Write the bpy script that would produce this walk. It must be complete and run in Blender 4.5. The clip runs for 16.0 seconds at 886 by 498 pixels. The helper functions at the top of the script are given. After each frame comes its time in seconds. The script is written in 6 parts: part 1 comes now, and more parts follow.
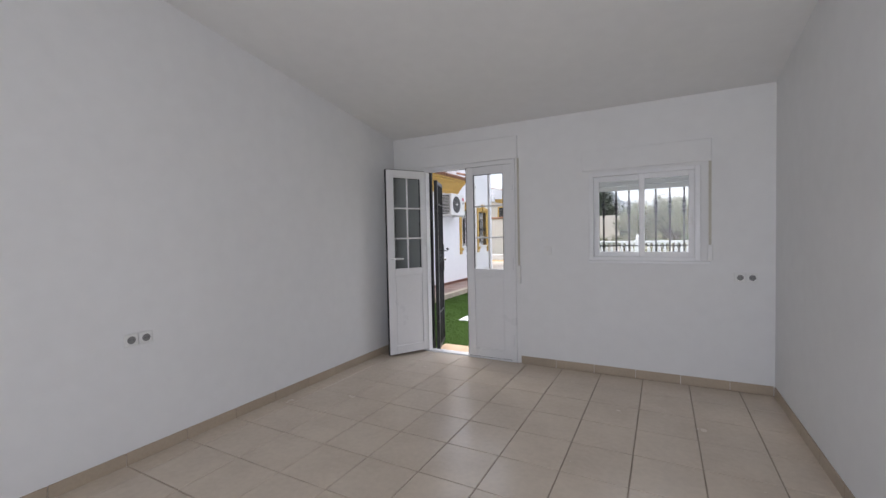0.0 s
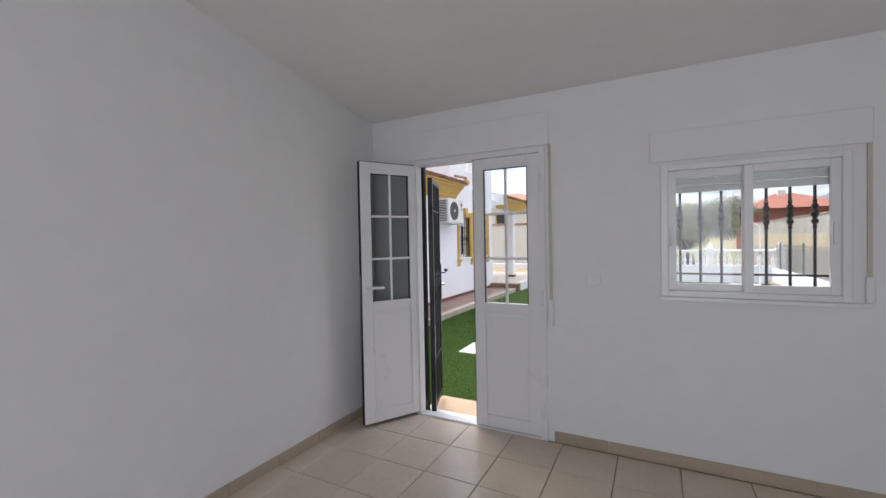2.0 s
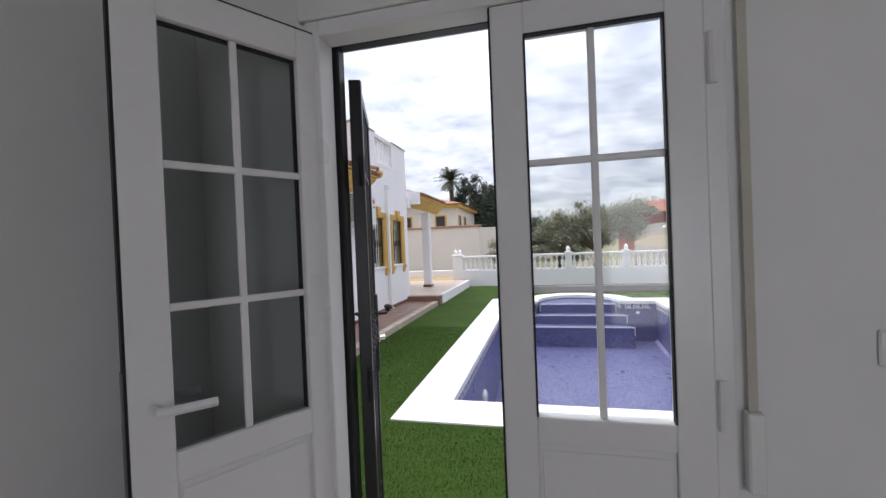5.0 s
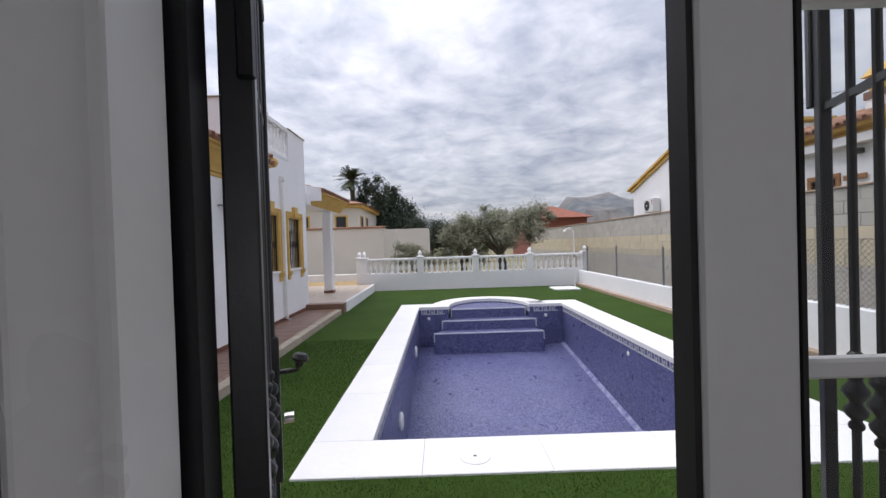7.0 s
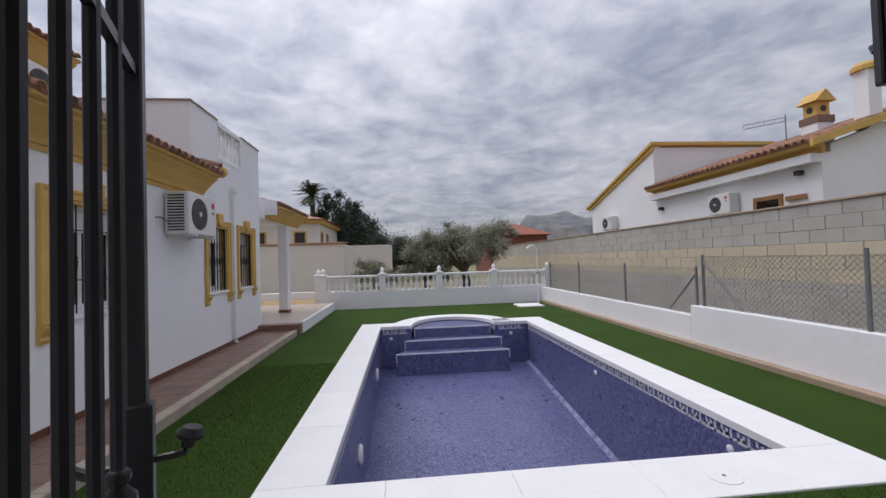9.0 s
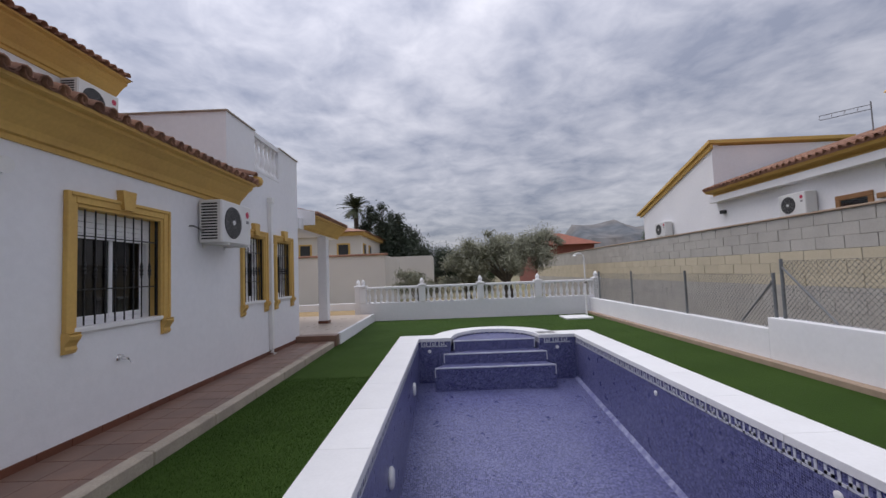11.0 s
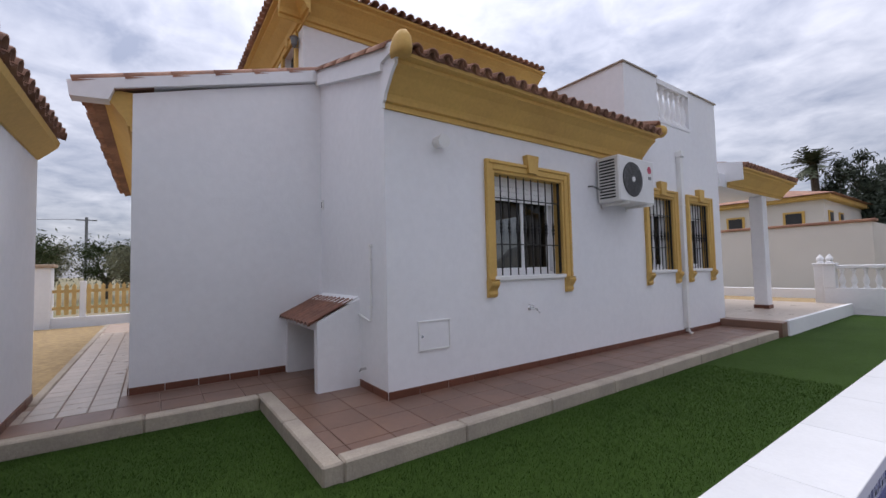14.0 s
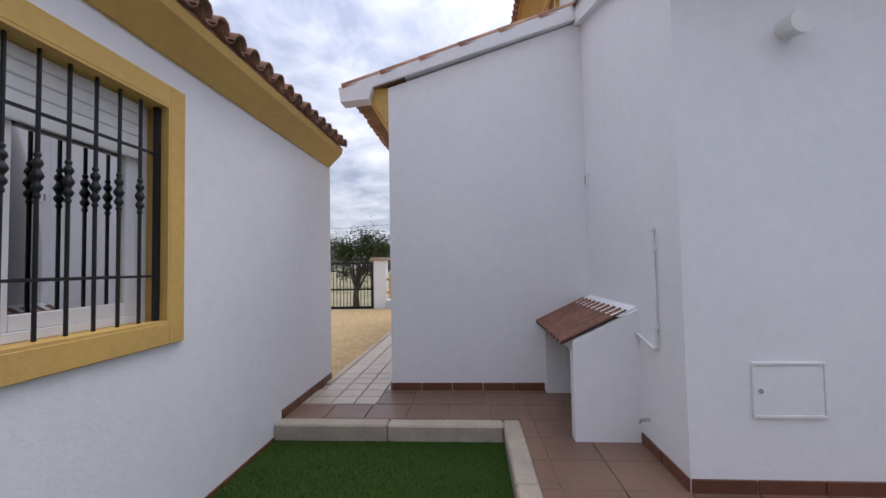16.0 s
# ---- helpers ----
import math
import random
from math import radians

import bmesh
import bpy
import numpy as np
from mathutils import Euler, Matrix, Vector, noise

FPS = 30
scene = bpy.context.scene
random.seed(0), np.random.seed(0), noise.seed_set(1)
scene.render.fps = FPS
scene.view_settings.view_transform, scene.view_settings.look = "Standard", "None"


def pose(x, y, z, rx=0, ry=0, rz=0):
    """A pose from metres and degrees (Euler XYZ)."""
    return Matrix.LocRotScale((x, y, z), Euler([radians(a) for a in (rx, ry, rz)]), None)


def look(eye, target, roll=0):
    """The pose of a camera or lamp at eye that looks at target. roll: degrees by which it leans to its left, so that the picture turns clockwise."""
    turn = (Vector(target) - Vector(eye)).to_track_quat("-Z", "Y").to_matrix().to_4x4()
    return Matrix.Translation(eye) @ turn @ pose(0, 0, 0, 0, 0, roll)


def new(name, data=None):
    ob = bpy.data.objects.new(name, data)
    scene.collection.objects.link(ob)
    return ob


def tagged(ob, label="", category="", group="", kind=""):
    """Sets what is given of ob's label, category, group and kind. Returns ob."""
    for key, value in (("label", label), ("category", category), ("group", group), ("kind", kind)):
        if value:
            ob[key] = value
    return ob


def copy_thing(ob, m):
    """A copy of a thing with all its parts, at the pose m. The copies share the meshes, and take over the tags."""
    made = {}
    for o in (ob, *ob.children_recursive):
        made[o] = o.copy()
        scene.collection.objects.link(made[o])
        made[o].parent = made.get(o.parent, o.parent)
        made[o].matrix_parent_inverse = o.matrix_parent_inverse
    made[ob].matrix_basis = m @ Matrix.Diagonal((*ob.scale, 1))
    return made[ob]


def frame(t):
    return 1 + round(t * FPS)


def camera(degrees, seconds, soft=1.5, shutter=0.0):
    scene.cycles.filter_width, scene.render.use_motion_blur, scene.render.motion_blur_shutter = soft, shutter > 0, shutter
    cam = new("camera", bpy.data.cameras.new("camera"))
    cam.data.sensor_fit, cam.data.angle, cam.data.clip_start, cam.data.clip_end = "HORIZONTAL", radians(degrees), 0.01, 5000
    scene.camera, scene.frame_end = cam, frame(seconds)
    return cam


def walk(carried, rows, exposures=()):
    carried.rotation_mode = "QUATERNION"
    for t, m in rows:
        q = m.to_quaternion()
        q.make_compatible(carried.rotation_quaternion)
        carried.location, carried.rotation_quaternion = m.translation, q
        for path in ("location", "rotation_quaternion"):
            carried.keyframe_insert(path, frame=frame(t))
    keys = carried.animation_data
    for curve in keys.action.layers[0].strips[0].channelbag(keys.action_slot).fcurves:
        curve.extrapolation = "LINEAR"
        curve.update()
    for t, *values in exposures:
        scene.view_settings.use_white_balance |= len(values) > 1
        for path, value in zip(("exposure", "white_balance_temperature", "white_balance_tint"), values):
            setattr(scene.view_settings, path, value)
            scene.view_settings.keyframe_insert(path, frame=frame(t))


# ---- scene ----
cam = camera(94.3, 16.0)
PATH = [
    (0, (1.363, -4.240, 1.333), (0.421, -2.477, 1.267), -1.2),
    (0.5, (1.323, -4.002, 1.344), (0.339, -2.262, 1.299), -1.0),
    (1, (1.317, -3.655, 1.366), (0.275, -1.948, 1.335), -0.8),
    (1.5, (1.108, -3.371, 1.411), (0.086, -1.652, 1.367), -1.0),
    (2, (0.729, -3.082, 1.438), (-0.192, -1.308, 1.400), -1.1),
    (2.5, (0.528, -2.759, 1.487), (-0.360, -0.969, 1.417), -2.1),
    (3, (0.439, -2.461, 1.479), (-0.482, -0.687, 1.414), -0.8),
    (3.5, (0.183, -2.171, 1.437), (-0.679, -0.367, 1.428), -1.3),
    (4, (-0.030, -1.886, 1.428), (-0.777, -0.031, 1.418), -2.0),
    (6.3, (-0.676, -0.710, 1.441), (-0.807, 1.286, 1.423), -2.1),
    (6.5, (-0.688, -0.671, 1.444), (-0.776, 1.327, 1.423), -2.1),
    (7, (-0.732, -0.528, 1.423), (-0.724, 1.472, 1.397), -1.8),
    (7.5, (-0.739, -0.448, 1.441), (-0.648, 1.550, 1.413), -1.9),
    (8, (-0.757, -0.337, 1.433), (-0.589, 1.655, 1.417), -1.7),
    (8.2, (-0.754, -0.315, 1.441), (-0.562, 1.676, 1.433), -1.7),
    (10.3, (-0.659, 0.048, 1.359), (-0.493, 2.037, 1.490), -1.5),
    (10.5, (-0.632, 0.106, 1.357), (-0.515, 2.098, 1.488), -1.6),
    (11, (-0.623, 0.186, 1.349), (-0.639, 2.182, 1.464), -2.2),
    (11.5, (-0.594, 0.194, 1.314), (-0.796, 2.182, 1.401), -2.4),
    (12, (-0.604, 0.280, 1.215), (-1.043, 2.229, 1.287), -2.5),
    (12.5, (-0.590, 0.405, 1.181), (-1.327, 2.264, 1.248), -2.2),
    (13, (-0.576, 0.555, 1.126), (-1.639, 2.248, 1.201), -1.8),
    (13.5, (-0.597, 0.751, 1.091), (-1.966, 2.206, 1.178), -1.5),
    (14, (-0.768, 0.944, 1.062), (-2.401, 2.095, 1.160), -1.3),
    (14.5, (-0.969, 1.124, 1.092), (-2.799, 1.926, 1.187), -1.1),
    (15, (-1.215, 1.323, 1.092), (-3.160, 1.777, 1.192), -1.1),
    (15.5, (-1.496, 1.457, 1.088), (-3.490, 1.583, 1.179), -1.2),
    (16, (-1.817, 1.542, 1.103), (-3.811, 1.405, 1.185), -1.1),
]
walk(cam, [(t, look(eye, target, roll)) for t, eye, target, roll in PATH], exposures=[(0, 1.8, 6600, 13), (2.0, 1.7, 6600, 13), (4.0, 1.45, 6650, 13), (6.5, 0.85, 6600, 14), (8.0, 0.5, 6600, 14), (10.5, 0.2, 6500, 16), (13.5, 0.48, 6400, 16), (16, 0.75, 6350, 15)])

# ---- world, sun ----
SUN_ELEV, SUN_ROT = 63.0, -63.0
world = bpy.data.worlds.new("sky")
scene.world = world
world.use_nodes = True
wn, wl = world.node_tree.nodes, world.node_tree.links
for n in list(wn):
    wn.remove(n)


def wnode(kind, **kw):
    n = wn.new(kind)
    for k, v in kw.items():
        n.inputs[k].default_value = v
    return n


w_out = wn.new("ShaderNodeOutputWorld")
w_bg = wn.new("ShaderNodeBackground")
w_sky = wn.new("ShaderNodeTexSky")
w_sky.sky_type, w_sky.sun_disc = "NISHITA", False
w_sky.sun_elevation, w_sky.sun_rotation = radians(SUN_ELEV), radians(SUN_ROT)
w_co = wn.new("ShaderNodeTexCoord")
w_sep = wn.new("ShaderNodeSeparateXYZ")
wl.new(w_co.outputs["Generated"], w_sep.inputs[0])
# the cloud deck: the view direction thrown on a level sheet overhead
w_z = wn.new("ShaderNodeMath"); w_z.operation = "MAXIMUM"; w_z.inputs[1].default_value = 0.0
wl.new(w_sep.outputs["Z"], w_z.inputs[0])
w_za = wn.new("ShaderNodeMath"); w_za.operation = "ADD"; w_za.inputs[1].default_value = 0.16
wl.new(w_z.outputs[0], w_za.inputs[0])
w_dx = wn.new("ShaderNodeMath"); w_dx.operation = "DIVIDE"
w_dy = wn.new("ShaderNodeMath"); w_dy.operation = "DIVIDE"
wl.new(w_sep.outputs["X"], w_dx.inputs[0]); wl.new(w_za.outputs[0], w_dx.inputs[1])
wl.new(w_sep.outputs["Y"], w_dy.inputs[0]); wl.new(w_za.outputs[0], w_dy.inputs[1])
w_cmb = wn.new("ShaderNodeCombineXYZ")
wl.new(w_dx.outputs[0], w_cmb.inputs[0]); wl.new(w_dy.outputs[0], w_cmb.inputs[1])
w_n1 = wnode("ShaderNodeTexNoise", Scale=1.1, Detail=6.0, Roughness=0.6, Distortion=0.3)
w_n2 = wnode("ShaderNodeTexNoise", Scale=5.0, Detail=5.0, Roughness=0.55, Distortion=0.4)
wl.new(w_cmb.outputs[0], w_n1.inputs["Vector"]); wl.new(w_cmb.outputs[0], w_n2.inputs["Vector"])
w_mix = wn.new("ShaderNodeMath"); w_mix.operation = "MULTIPLY_ADD"; w_mix.inputs[1].default_value = 0.55
wl.new(w_n2.outputs["Fac"], w_mix.inputs[0]); wl.new(w_n1.outputs["Fac"], w_mix.inputs[2])
w_ramp = wn.new("ShaderNodeValToRGB")
w_ramp.color_ramp.elements[0].position, w_ramp.color_ramp.elements[0].color = 0.58, (3.1, 3.45, 4.3, 1)
w_ramp.color_ramp.elements[1].position, w_ramp.color_ramp.elements[1].color = 0.98, (7.6, 7.8, 8.3, 1)
wl.new(w_mix.outputs[0], w_ramp.inputs[0])
# the veiled sun brightens the deck on its side
w_dot = wn.new("ShaderNodeVectorMath"); w_dot.operation = "DOT_PRODUCT"
SUN_DIR = Vector((-0.4, 0.2, 0.89)).normalized()
w_dot.inputs[1].default_value = SUN_DIR
wl.new(w_co.outputs["Generated"], w_dot.inputs[0])
w_gl = wn.new("ShaderNodeMapRange")
w_gl.inputs["From Min"].default_value, w_gl.inputs["From Max"].default_value = -0.2, 1.0
w_gl.inputs["To Min"].default_value, w_gl.inputs["To Max"].default_value = 0.68, 1.08
wl.new(w_dot.outputs["Value"], w_gl.inputs["Value"])
w_br = wn.new("ShaderNodeMix"); w_br.data_type = "RGBA"; w_br.blend_type = "MULTIPLY"; w_br.inputs["Factor"].default_value = 1.0
wl.new(w_ramp.outputs[0], w_br.inputs["A"]); wl.new(w_gl.outputs[0], w_br.inputs["B"])
# an overcast deck is darker towards the horizon
w_ov = wn.new("ShaderNodeMapRange")
w_ov.inputs["To Min"].default_value, w_ov.inputs["To Max"].default_value = 0.5, 1.5
wl.new(w_z.outputs[0], w_ov.inputs["Value"])
w_b2 = wn.new("ShaderNodeMix"); w_b2.data_type = "RGBA"; w_b2.blend_type = "MULTIPLY"; w_b2.inputs["Factor"].default_value = 1.0
wl.new(w_br.outputs["Result"], w_b2.inputs["A"]); wl.new(w_ov.outputs[0], w_b2.inputs["B"])
w_cl = wn.new("ShaderNodeMix"); w_cl.data_type = "RGBA"; w_cl.inputs["Factor"].default_value = 0.88
wl.new(w_sky.outputs[0], w_cl.inputs["A"]); wl.new(w_b2.outputs["Result"], w_cl.inputs["B"])
wl.new(w_cl.outputs["Result"], w_bg.inputs["Color"])
w_bg.inputs["Strength"].default_value = 0.112
wl.new(w_bg.outputs[0], w_out.inputs[0])

sun_data = bpy.data.lights.new("sun", "SUN")
sun_data.energy, sun_data.angle, sun_data.color = 1.15, radians(40), (1.0, 0.97, 0.93)
sun = new("sun", sun_data)
sun.matrix_world = look(SUN_DIR * 50, (0, 0, 0))
# daylight from the glazed opening behind the start of the walk
day = bpy.data.lights.new("window_daylight", "AREA")
day.shape, day.size, day.size_y, day.energy, day.color = "RECTANGLE", 1.4, 2.0, 12.5, (0.90, 0.96, 1.08)
day_ob = new("window_daylight", day)
day_ob.matrix_world = look((1.17, -5.56, 1.15), (1.17, 0, 1.15))


# ---- materials ----
def mat(name, base, rough=0.6, metal=0.0, vary=0.06, scale=6.0, fine=60.0, bump=0.0, bscale=80.0, second=None, amount=0.5,
        per_object=0.0, per_island=0.0, spec=0.5, trans=0.0, ior=1.45, coords="Object"):
    m = bpy.data.materials.new(name)
    m.use_nodes = True
    nt = m.node_tree
    N, L = nt.nodes, nt.links
    b = N["Principled BSDF"]
    b.inputs["Roughness"].default_value, b.inputs["Metallic"].default_value = rough, metal
    b.inputs["Specular IOR Level"].default_value = spec
    b.inputs["Transmission Weight"].default_value, b.inputs["IOR"].default_value = trans, ior
    geo = N.new("ShaderNodeNewGeometry")
    a = N.new("ShaderNodeTexNoise"); a.inputs["Scale"].default_value = scale; a.inputs["Detail"].default_value = 4
    f = N.new("ShaderNodeTexNoise"); f.inputs["Scale"].default_value = fine; f.inputs["Detail"].default_value = 3
    for n in (a, f):
        L.new(geo.outputs["Position"], n.inputs["Vector"])
    mx = N.new("ShaderNodeMix"); mx.data_type = "RGBA"
    sec = second or tuple(c * (1 - 2.2 * vary) for c in base)
    mx.inputs["A"].default_value, mx.inputs["B"].default_value = (*base, 1), (*sec, 1)
    ra = N.new("ShaderNodeMapRange")
    ra.inputs["From Min"].default_value, ra.inputs["From Max"].default_value = 0.35, 0.7
    ra.inputs["To Max"].default_value = 1.0 if not second else 2 * amount
    L.new(a.outputs["Fac"], ra.inputs["Value"]); L.new(ra.outputs[0], mx.inputs["Factor"])
    hs = N.new("ShaderNodeHueSaturation")
    L.new(mx.outputs["Result"], hs.inputs["Color"])
    v = N.new("ShaderNodeMapRange"); v.inputs["To Min"].default_value, v.inputs["To Max"].default_value = 1 - vary, 1 + vary
    v.inputs["From Min"].default_value, v.inputs["From Max"].default_value = 0.3, 0.7
    L.new(f.outputs["Fac"], v.inputs["Value"])
    last = v.outputs[0]
    for amt, src in ((per_object, "o"), (per_island, "i")):
        if amt:
            r = N.new("ShaderNodeObjectInfo").outputs["Random"] if src == "o" else geo.outputs["Random Per Island"]
            q = N.new("ShaderNodeMapRange"); q.inputs["To Min"].default_value, q.inputs["To Max"].default_value = 1 - amt, 1 + amt
            L.new(r, q.inputs["Value"])
            mu = N.new("ShaderNodeMath"); mu.operation = "MULTIPLY"
            L.new(last, mu.inputs[0]); L.new(q.outputs[0], mu.inputs[1])
            last = mu.outputs[0]
    L.new(last, hs.inputs["Value"])
    L.new(hs.outputs[0], b.inputs["Base Color"])
    rr = N.new("ShaderNodeMapRange"); rr.inputs["To Min"].default_value, rr.inputs["To Max"].default_value = max(0.02, rough - 0.08), min(1, rough + 0.08)
    L.new(a.outputs["Fac"], rr.inputs["Value"]); L.new(rr.outputs[0], b.inputs["Roughness"])
    if bump:
        bn = N.new("ShaderNodeTexNoise"); bn.inputs["Scale"].default_value = bscale; bn.inputs["Detail"].default_value = 5
        L.new(geo.outputs["Position"], bn.inputs["Vector"])
        bp = N.new("ShaderNodeBump"); bp.inputs["Strength"].default_value = bump; bp.inputs["Distance"].default_value = 0.01
        L.new(bn.outputs["Fac"], bp.inputs["Height"]); L.new(bp.outputs[0], b.inputs["Normal"])
    return m


WHITE_OUT = mat("white_render", (0.80, 0.80, 0.82), 0.85, vary=0.02, scale=0.8, fine=14, bump=0.12, bscale=45, second=(0.74, 0.745, 0.77), amount=0.4)
WHITE_IN = mat("white_paint", (0.78, 0.78, 0.78), 0.75, vary=0.015, scale=0.7, fine=9, bump=0.05, bscale=60)
CEIL = mat("ceiling_paint", (0.78, 0.775, 0.765), 0.85, vary=0.015, scale=0.7, fine=9, bump=0.05, bscale=50)
ALU = mat("white_aluminium", (0.78, 0.78, 0.79), 0.3, vary=0.012, scale=3, fine=40)
PVC = mat("white_pvc", (0.78, 0.78, 0.77), 0.38, vary=0.02, scale=4, fine=40)
CREAM = mat("cream_strap", (0.55, 0.52, 0.45), 0.8, vary=0.05, fine=200)
OCHRE = mat("ochre_paint", (0.62, 0.40, 0.115), 0.75, vary=0.05, scale=2.0, fine=25, bump=0.12, bscale=60, second=(0.56, 0.355, 0.11), amount=0.5)
BLACK = mat("black_iron", (0.012, 0.012, 0.014), 0.38, vary=0.1, fine=80, bump=0.05)
RUBBER = mat("black_gasket", (0.01, 0.01, 0.01), 0.6)
CHROME = mat("chrome", (0.62, 0.62, 0.62), 0.22, metal=1.0, vary=0.02)
STEEL = mat("galvanised_steel", (0.20, 0.21, 0.22), 0.5, metal=0.3, vary=0.08, fine=30)
TILE_IN = mat("beige_floor_tile", (0.62, 0.53, 0.43), 0.24, vary=0.035, scale=3.5, fine=30, second=(0.56, 0.475, 0.385), amount=0.5, per_object=0.03)
GROUT_IN = mat("beige_grout", (0.30, 0.25, 0.20), 0.85, vary=0.05)
BASEBD = mat("beige_skirting_tile", (0.44, 0.36, 0.275), 0.4, vary=0.04, scale=4, per_object=0.04)
TERRA = mat("terracotta_floor_tile", (0.205, 0.115, 0.078), 0.38, vary=0.05, scale=3, fine=25, second=(0.175, 0.105, 0.078), amount=0.6, per_object=0.08, bump=0.03)
TERRA_SK = mat("terracotta_skirting", (0.15, 0.056, 0.033), 0.4, vary=0.06, scale=5, fine=30, per_object=0.08)
GROUT_OUT = mat("terracotta_grout", (0.42, 0.33, 0.27), 0.9, vary=0.06)
PALE_TILE = mat("pale_path_tile", (0.50, 0.42, 0.35), 0.3, vary=0.05, scale=4, fine=20, per_object=0.06)
KERB = mat("concrete_kerb", (0.42, 0.36, 0.29), 0.9, vary=0.08, scale=4, fine=45, bump=0.35, bscale=70, second=(0.34, 0.29, 0.24), amount=0.5, per_object=0.06)
COPING = mat("pool_coping_stone", (0.74, 0.745, 0.75), 0.8, vary=0.02, scale=3, fine=30, bump=0.1, bscale=90, per_object=0.015)
ROOF = mat("clay_roof_tile", (0.36, 0.19, 0.12), 0.8, vary=0.12, scale=3, fine=22, second=(0.22, 0.115, 0.08), amount=0.6, per_object=0.15, per_island=0.16, bump=0.2)
GRAVEL = mat("tan_gravel", (0.42, 0.30, 0.14), 0.95, vary=0.2, scale=14, fine=70, bump=0.8, bscale=60, second=(0.30, 0.21, 0.11), amount=0.7)
EARTH = mat("dry_earth", (0.27, 0.22, 0.14), 0.95, vary=0.15, scale=0.4, fine=8, bump=0.5, bscale=12, second=(0.17, 0.17, 0.08), amount=0.6)
BLOCK = mat("grey_concrete_block", (0.43, 0.41, 0.375), 0.92, vary=0.06, scale=2.5, fine=40, bump=0.3, bscale=55, per_object=0.04, per_island=0.04)
CREAM_BLOCK = mat("cream_concrete_block", (0.52, 0.46, 0.34), 0.92, vary=0.05, scale=2, fine=40, bump=0.25, bscale=55, per_object=0.05, per_island=0.05)
MORTAR = mat("mortar", (0.32, 0.305, 0.28), 0.95, vary=0.08)
CAP = mat("clay_wall_cap", (0.40, 0.30, 0.22), 0.85, vary=0.08, per_object=0.1)
BARK = mat("olive_bark", (0.10, 0.085, 0.065), 0.9, vary=0.2, fine=30, bump=0.6, bscale=30)
OLIVE = mat("olive_leaf", (0.22, 0.225, 0.15), 0.6, vary=0.1, scale=1.5, per_island=0.35)
PINE = mat("dark_conifer_leaf", (0.028, 0.042, 0.022), 0.7, vary=0.1, scale=1.0, per_island=0.35)
GREEN = mat("shrub_leaf", (0.055, 0.08, 0.03), 0.65, vary=0.1, scale=1.0, per_island=0.35)
PALM = mat("palm_frond", (0.06, 0.075, 0.035), 0.6, vary=0.1, per_island=0.3)
# distance haze is painted into the hills as a grey-blue base colour
HILL = mat("haze_toned_hill", (0.13, 0.145, 0.16), 0.95, vary=0.25, scale=0.012, fine=0.06, second=(0.19, 0.18, 0.17), amount=0.6)
BRICKRED = mat("red_house_paint", (0.22, 0.075, 0.055), 0.8, vary=0.04)
CREAMWALL = mat("cream_house_paint", (0.66, 0.62, 0.57), 0.85, vary=0.03, scale=0.6)
WOOD = mat("brown_wood_frame", (0.30, 0.15, 0.06), 0.5, vary=0.1, fine=30)
PICKET = mat("yellow_fence_paint", (0.62, 0.42, 0.16), 0.7, vary=0.08, per_object=0.06)
PLASTIC = mat("ac_plastic", (0.68, 0.68, 0.67), 0.45, vary=0.02, scale=5)
DARK = mat("dark_plastic", (0.03, 0.03, 0.032), 0.5)
RED = mat("red_badge", (0.5, 0.03, 0.08), 0.4)
GREY = mat("grey_print", (0.22, 0.22, 0.22), 0.5)
POOLWHITE = mat("white_mosaic", (0.62, 0.64, 0.70), 0.35, vary=0.08, scale=20, fine=40)


def glass_mat(name, tint, rough=0.0):
    m = bpy.data.materials.new(name)
    m.use_nodes = True
    N, L = m.node_tree.nodes, m.node_tree.links
    for n in list(N):
        if n.type == "BSDF_PRINCIPLED":
            N.remove(n)
    o = [n for n in N if n.type == "OUTPUT_MATERIAL"][0]
    t = N.new("ShaderNodeBsdfTransparent"); t.inputs[0].default_value = (*tint, 1)
    g = N.new("ShaderNodeBsdfGlossy"); g.inputs["Roughness"].default_value = rough
    fr = N.new("ShaderNodeFresnel"); fr.inputs[0].default_value = 1.5
    mx = N.new("ShaderNodeMixShader")
    L.new(fr.outputs[0], mx.inputs[0]); L.new(t.outputs[0], mx.inputs[1]); L.new(g.outputs[0], mx.inputs[2])
    L.new(mx.outputs[0], o.inputs[0])
    return m


GLASS = glass_mat("clear_glass", (0.92, 0.94, 0.93))
# clear glass with shade put into its colour, so the view through it dims
GLASS_DARK = glass_mat("shade_toned_glass", (0.45, 0.48, 0.47))
# near-black tint puts the gloom of unlit rooms into the panes' colour
GLASS_DIM_ROOM = glass_mat("dim_room_glass", (0.14, 0.15, 0.15))


